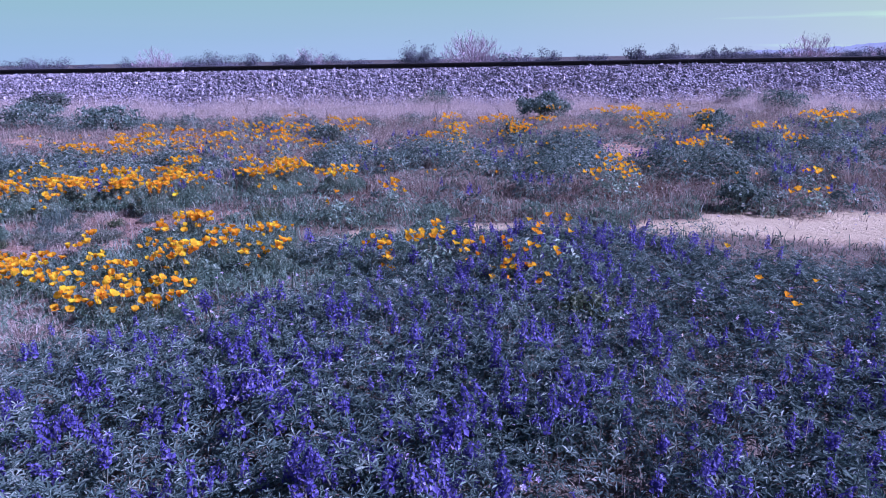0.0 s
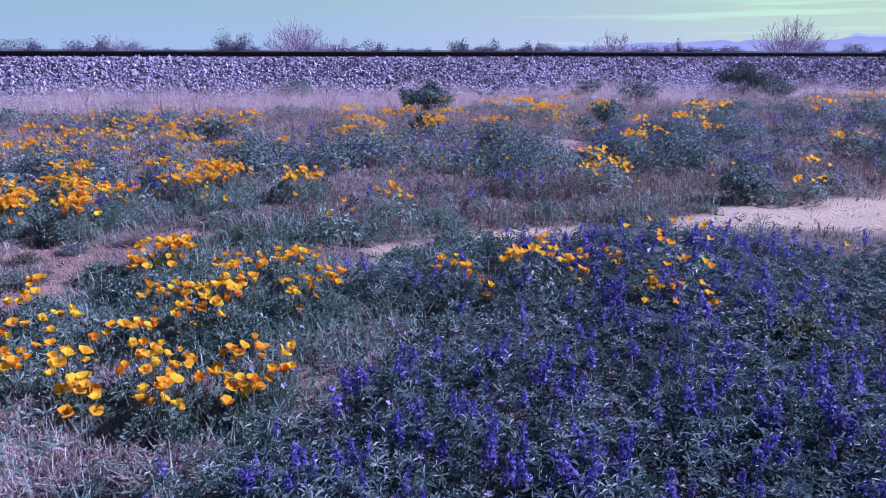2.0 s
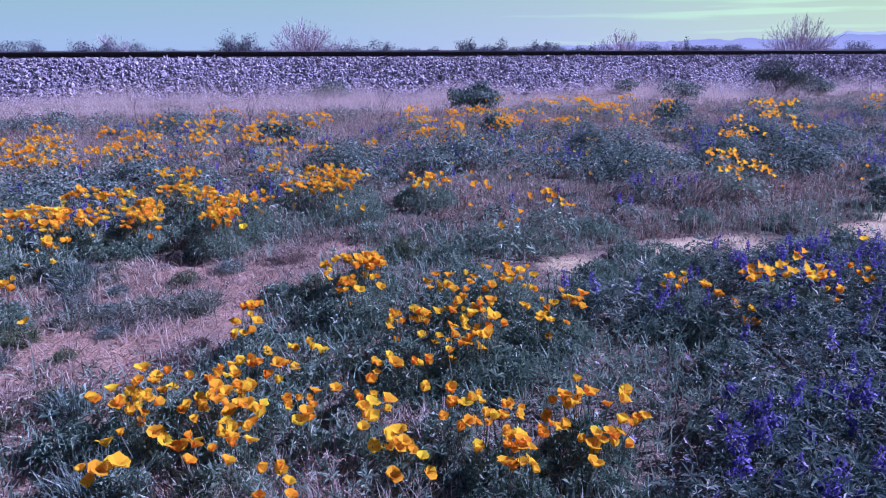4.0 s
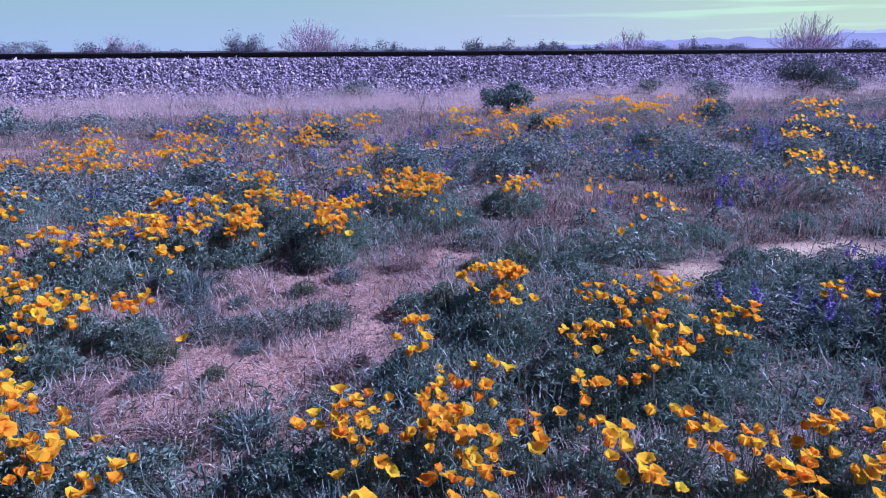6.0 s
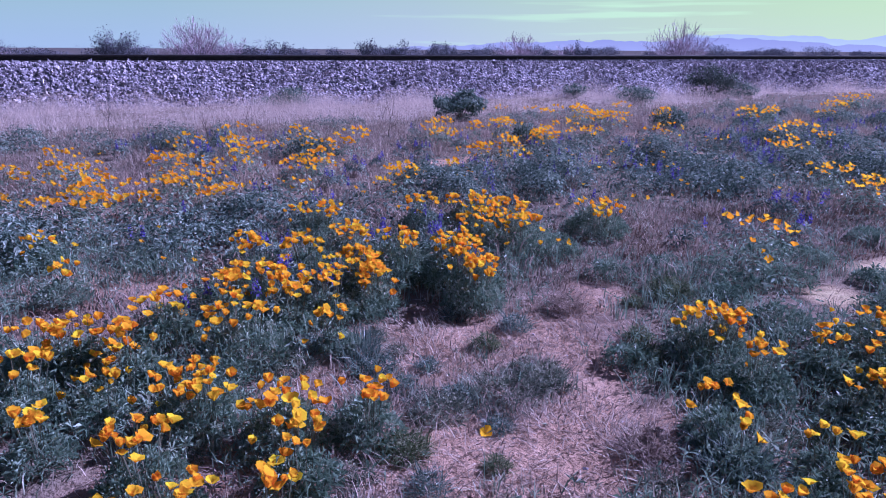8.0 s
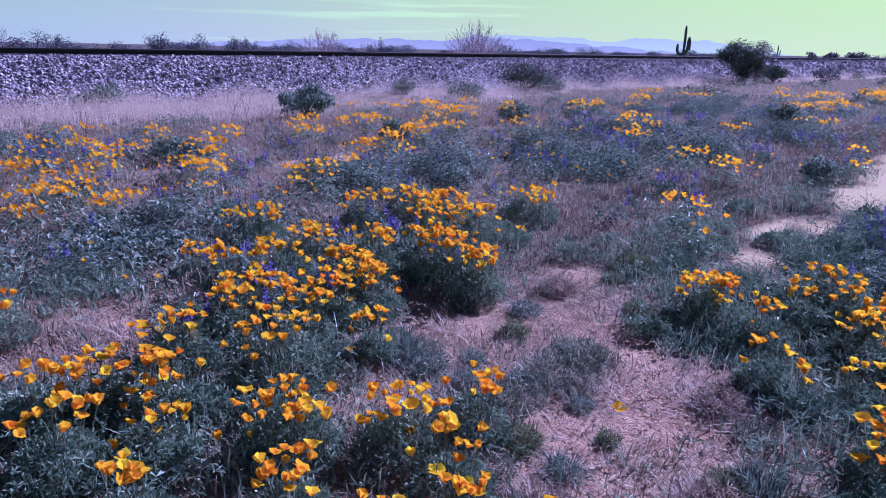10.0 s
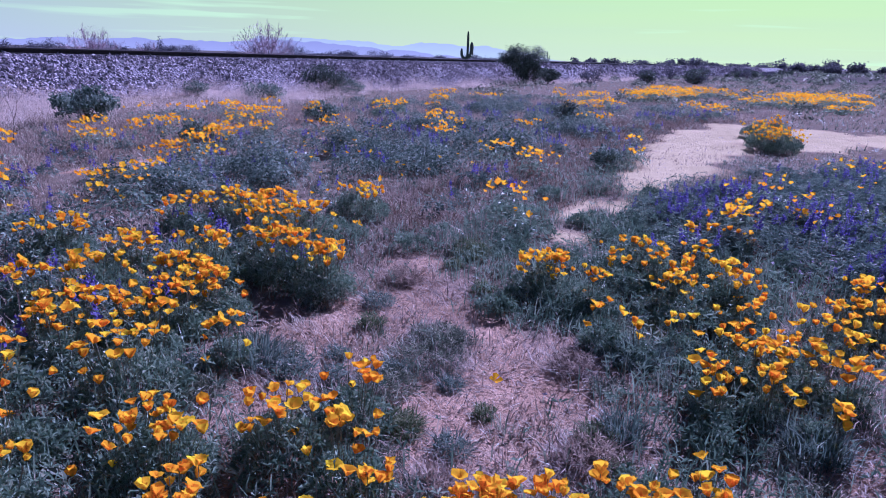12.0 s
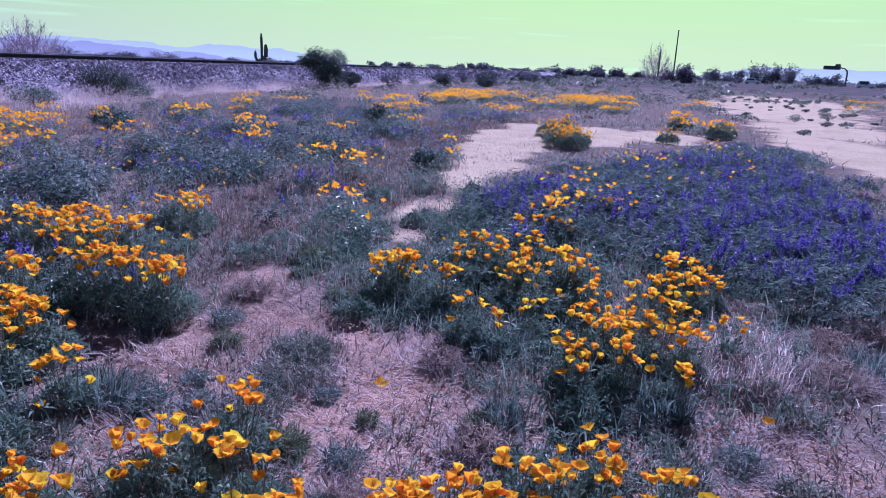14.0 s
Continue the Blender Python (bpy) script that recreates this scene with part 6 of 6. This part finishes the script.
# ---- pole, sign, vehicles ----
def utility_pole(x, y, high):
    ob = thing("utility_pole", "weathered wooden utility pole on the plain", "utility pole", pose(x, y, 0, 0, 1.5, 0), "utility poles")
    part("shaft", mesh_of("shaft", *tube([(0, 0, -0.3), (0, 0, high * 0.5), (0, 0, high)], (0.2, 0.17, 0.13), 12), POLE_WOOD), ob)
    part("cap", revolve("cap", ((0.15, 0.0), (0.15, 0.05), (0.05, 0.10)), SIGN_GREY, 12), ob, at=pose(0, 0, high - 0.02))


def roadside_sign(x, y, turn):
    ob = thing("roadside_sign", "dark signboard on a curved steel mast", "sign", pose(x, y, 0, 0, 0, turn))
    part("mast", mesh_of("mast", *tube([(5.0, 0, -0.2), (5.0, 0, 4.2), (4.8, 0, 5.8), (3.9, 0, 6.7), (2.2, 0, 7.0), (-2.0, 0, 7.0)], (0.32, 0.3, 0.28, 0.25, 0.22, 0.2), 10), SIGN_GREY), ob)
    part("panel", mesh_bm("panel", box(-3.6, 2.4, -0.4, -0.14, 6.2, 7.7, 0.05), SIGN_GREY), ob)
    part("panel", mesh_bm("panel", box(0.4, 2.3, -0.38, -0.16, 7.72, 8.4, 0.04), SIGN_GREY), ob, "smaller panel on top")


def vehicle(x, y, turn, length, high, label, category):
    ob = thing(category, label, category, pose(x, y, 0, 0, 0, turn))
    half = length / 2
    bm = bmesh.new()
    side = ((-half, 0.35), (half, 0.35), (half, 0.8), (half * 0.9, 0.95), (half * 0.45, 1.05), (half * 0.2, high), (-half * 0.75, high), (-half * 0.98, 1.0))
    rows = [[bm.verts.new((a, b, c)) for a, c in side] for b in (-0.9, 0.9)]
    for k in range(len(side)):
        bm.faces.new((rows[0][k], rows[0][(k + 1) % len(side)], rows[1][(k + 1) % len(side)], rows[1][k]))
    bm.faces.new(rows[0][::-1]), bm.faces.new(rows[1])
    bmesh.ops.bevel(bm, geom=bm.edges[:], offset=0.06, segments=2, affect="EDGES")
    part("body", mesh_bm("body", bm, CAR_PAINT), ob)
    for b in (-0.915, 0.895):
        part("window", mesh_bm("window", box(-half * 0.68, half * 0.2, b, b + 0.02, 1.1, high - 0.14, 0.008), CAR_GLASS), ob)
    part("windscreen", mesh_bm("windscreen", box(-0.02, 0.02, -0.75, 0.75, -0.27, 0.27, 0.01), CAR_GLASS), ob, at=pose(half * 0.335, 0, (1.05 + high) / 2, 0, -math.degrees(math.atan2(half * 0.25, high - 1.05)), 0))
    rim = revolve("rim", ((0.06, 0.0), (0.21, 0.004), (0.21, 0.24), (0.06, 0.244)), RAIL_HEAD, 16)
    wheel = revolve("wheel", ((0.2, 0.0), (0.33, 0.02), (0.35, 0.06), (0.35, 0.16), (0.33, 0.2), (0.2, 0.22)), RUBBER, 20)
    for a in (-half * 0.62, half * 0.62):
        for b in (-0.93, 0.71):
            tyre = part("wheel", wheel, ob, at=pose(a, b + 0.22, 0.345, 90, 0, 0))
            part("rim", rim, tyre, "grey steel rim", pose(0, 0, -0.012))
    for b in (-0.62, 0.62):
        part("headlight", mesh_bm("headlight", box(half - 0.03, half + 0.02, b - 0.16, b + 0.16, 0.6, 0.74, 0.01), CAR_GLASS), ob)
    part("bumper", mesh_bm("bumper", box(half - 0.02, half + 0.08, -0.86, 0.86, 0.36, 0.52, 0.02), RUBBER), ob, "dark plastic bumper")


x, y = around(93.7, 178)
utility_pole(x, y, 12.4)
x, y = around(92.5, 152)
utility_pole(x, y, 6.6)
x, y = around(104.9, 310)
roadside_sign(x, y, -104.9)
x, y = around(99.6, 222)
vehicle(x, y, -95, 4.6, 1.75, "white parked car at the end of the plain", "car")
x, y = around(107.1, 235)
vehicle(x, y, -100, 5.2, 2.1, "white parked van at the end of the plain", "van")


# ---- mountains far behind ----
def ridge(name, bearings, heights, dist, mat, rough, seed, label):
    """A range as a solid wall of slopes, its crest from bearings and heights in degrees."""
    az = np.linspace(bearings[0], bearings[-1], 260)
    el = np.interp(az, bearings, heights)
    el = el + rough * (vnoise(az, az * 0, 1.1, seed) - 0.5) + rough * 0.5 * (vnoise(az, az * 0, 0.4, seed + 1) - 0.5)
    fade = np.minimum(1, np.minimum(az - bearings[0], bearings[-1] - az) / 1.5)
    high = np.tan(np.radians(np.maximum(el, 0.0) * fade)) * dist + 1.0
    rows = []
    for out, share in ((0, -0.02), (60, 0.35), (150, 0.75), (220, 1.0), (420, 0.5), (600, -0.02)):
        d = dist + out + 40 * (vnoise(az, az * 0 + out, 0.8, seed + 2) - 0.5)
        rows.append(np.stack([-6 + d * np.sin(np.radians(az)), 4 + d * np.cos(np.radians(az)), high * share * (1 + 0.12 * (vnoise(az, az * 0 + out, 0.5, seed + 3) - 0.5) * (share < 1))], 1))
    v = np.concatenate(rows)
    n = len(az)
    i = (np.arange(len(rows) - 1)[:, None] * n + np.arange(n - 1)[None]).ravel()
    tagged(new(name, mesh_of(name, v, np.stack([i, i + 1, i + n + 1, i + n], 1), mat, True)), label, "mountains", kind="structure")


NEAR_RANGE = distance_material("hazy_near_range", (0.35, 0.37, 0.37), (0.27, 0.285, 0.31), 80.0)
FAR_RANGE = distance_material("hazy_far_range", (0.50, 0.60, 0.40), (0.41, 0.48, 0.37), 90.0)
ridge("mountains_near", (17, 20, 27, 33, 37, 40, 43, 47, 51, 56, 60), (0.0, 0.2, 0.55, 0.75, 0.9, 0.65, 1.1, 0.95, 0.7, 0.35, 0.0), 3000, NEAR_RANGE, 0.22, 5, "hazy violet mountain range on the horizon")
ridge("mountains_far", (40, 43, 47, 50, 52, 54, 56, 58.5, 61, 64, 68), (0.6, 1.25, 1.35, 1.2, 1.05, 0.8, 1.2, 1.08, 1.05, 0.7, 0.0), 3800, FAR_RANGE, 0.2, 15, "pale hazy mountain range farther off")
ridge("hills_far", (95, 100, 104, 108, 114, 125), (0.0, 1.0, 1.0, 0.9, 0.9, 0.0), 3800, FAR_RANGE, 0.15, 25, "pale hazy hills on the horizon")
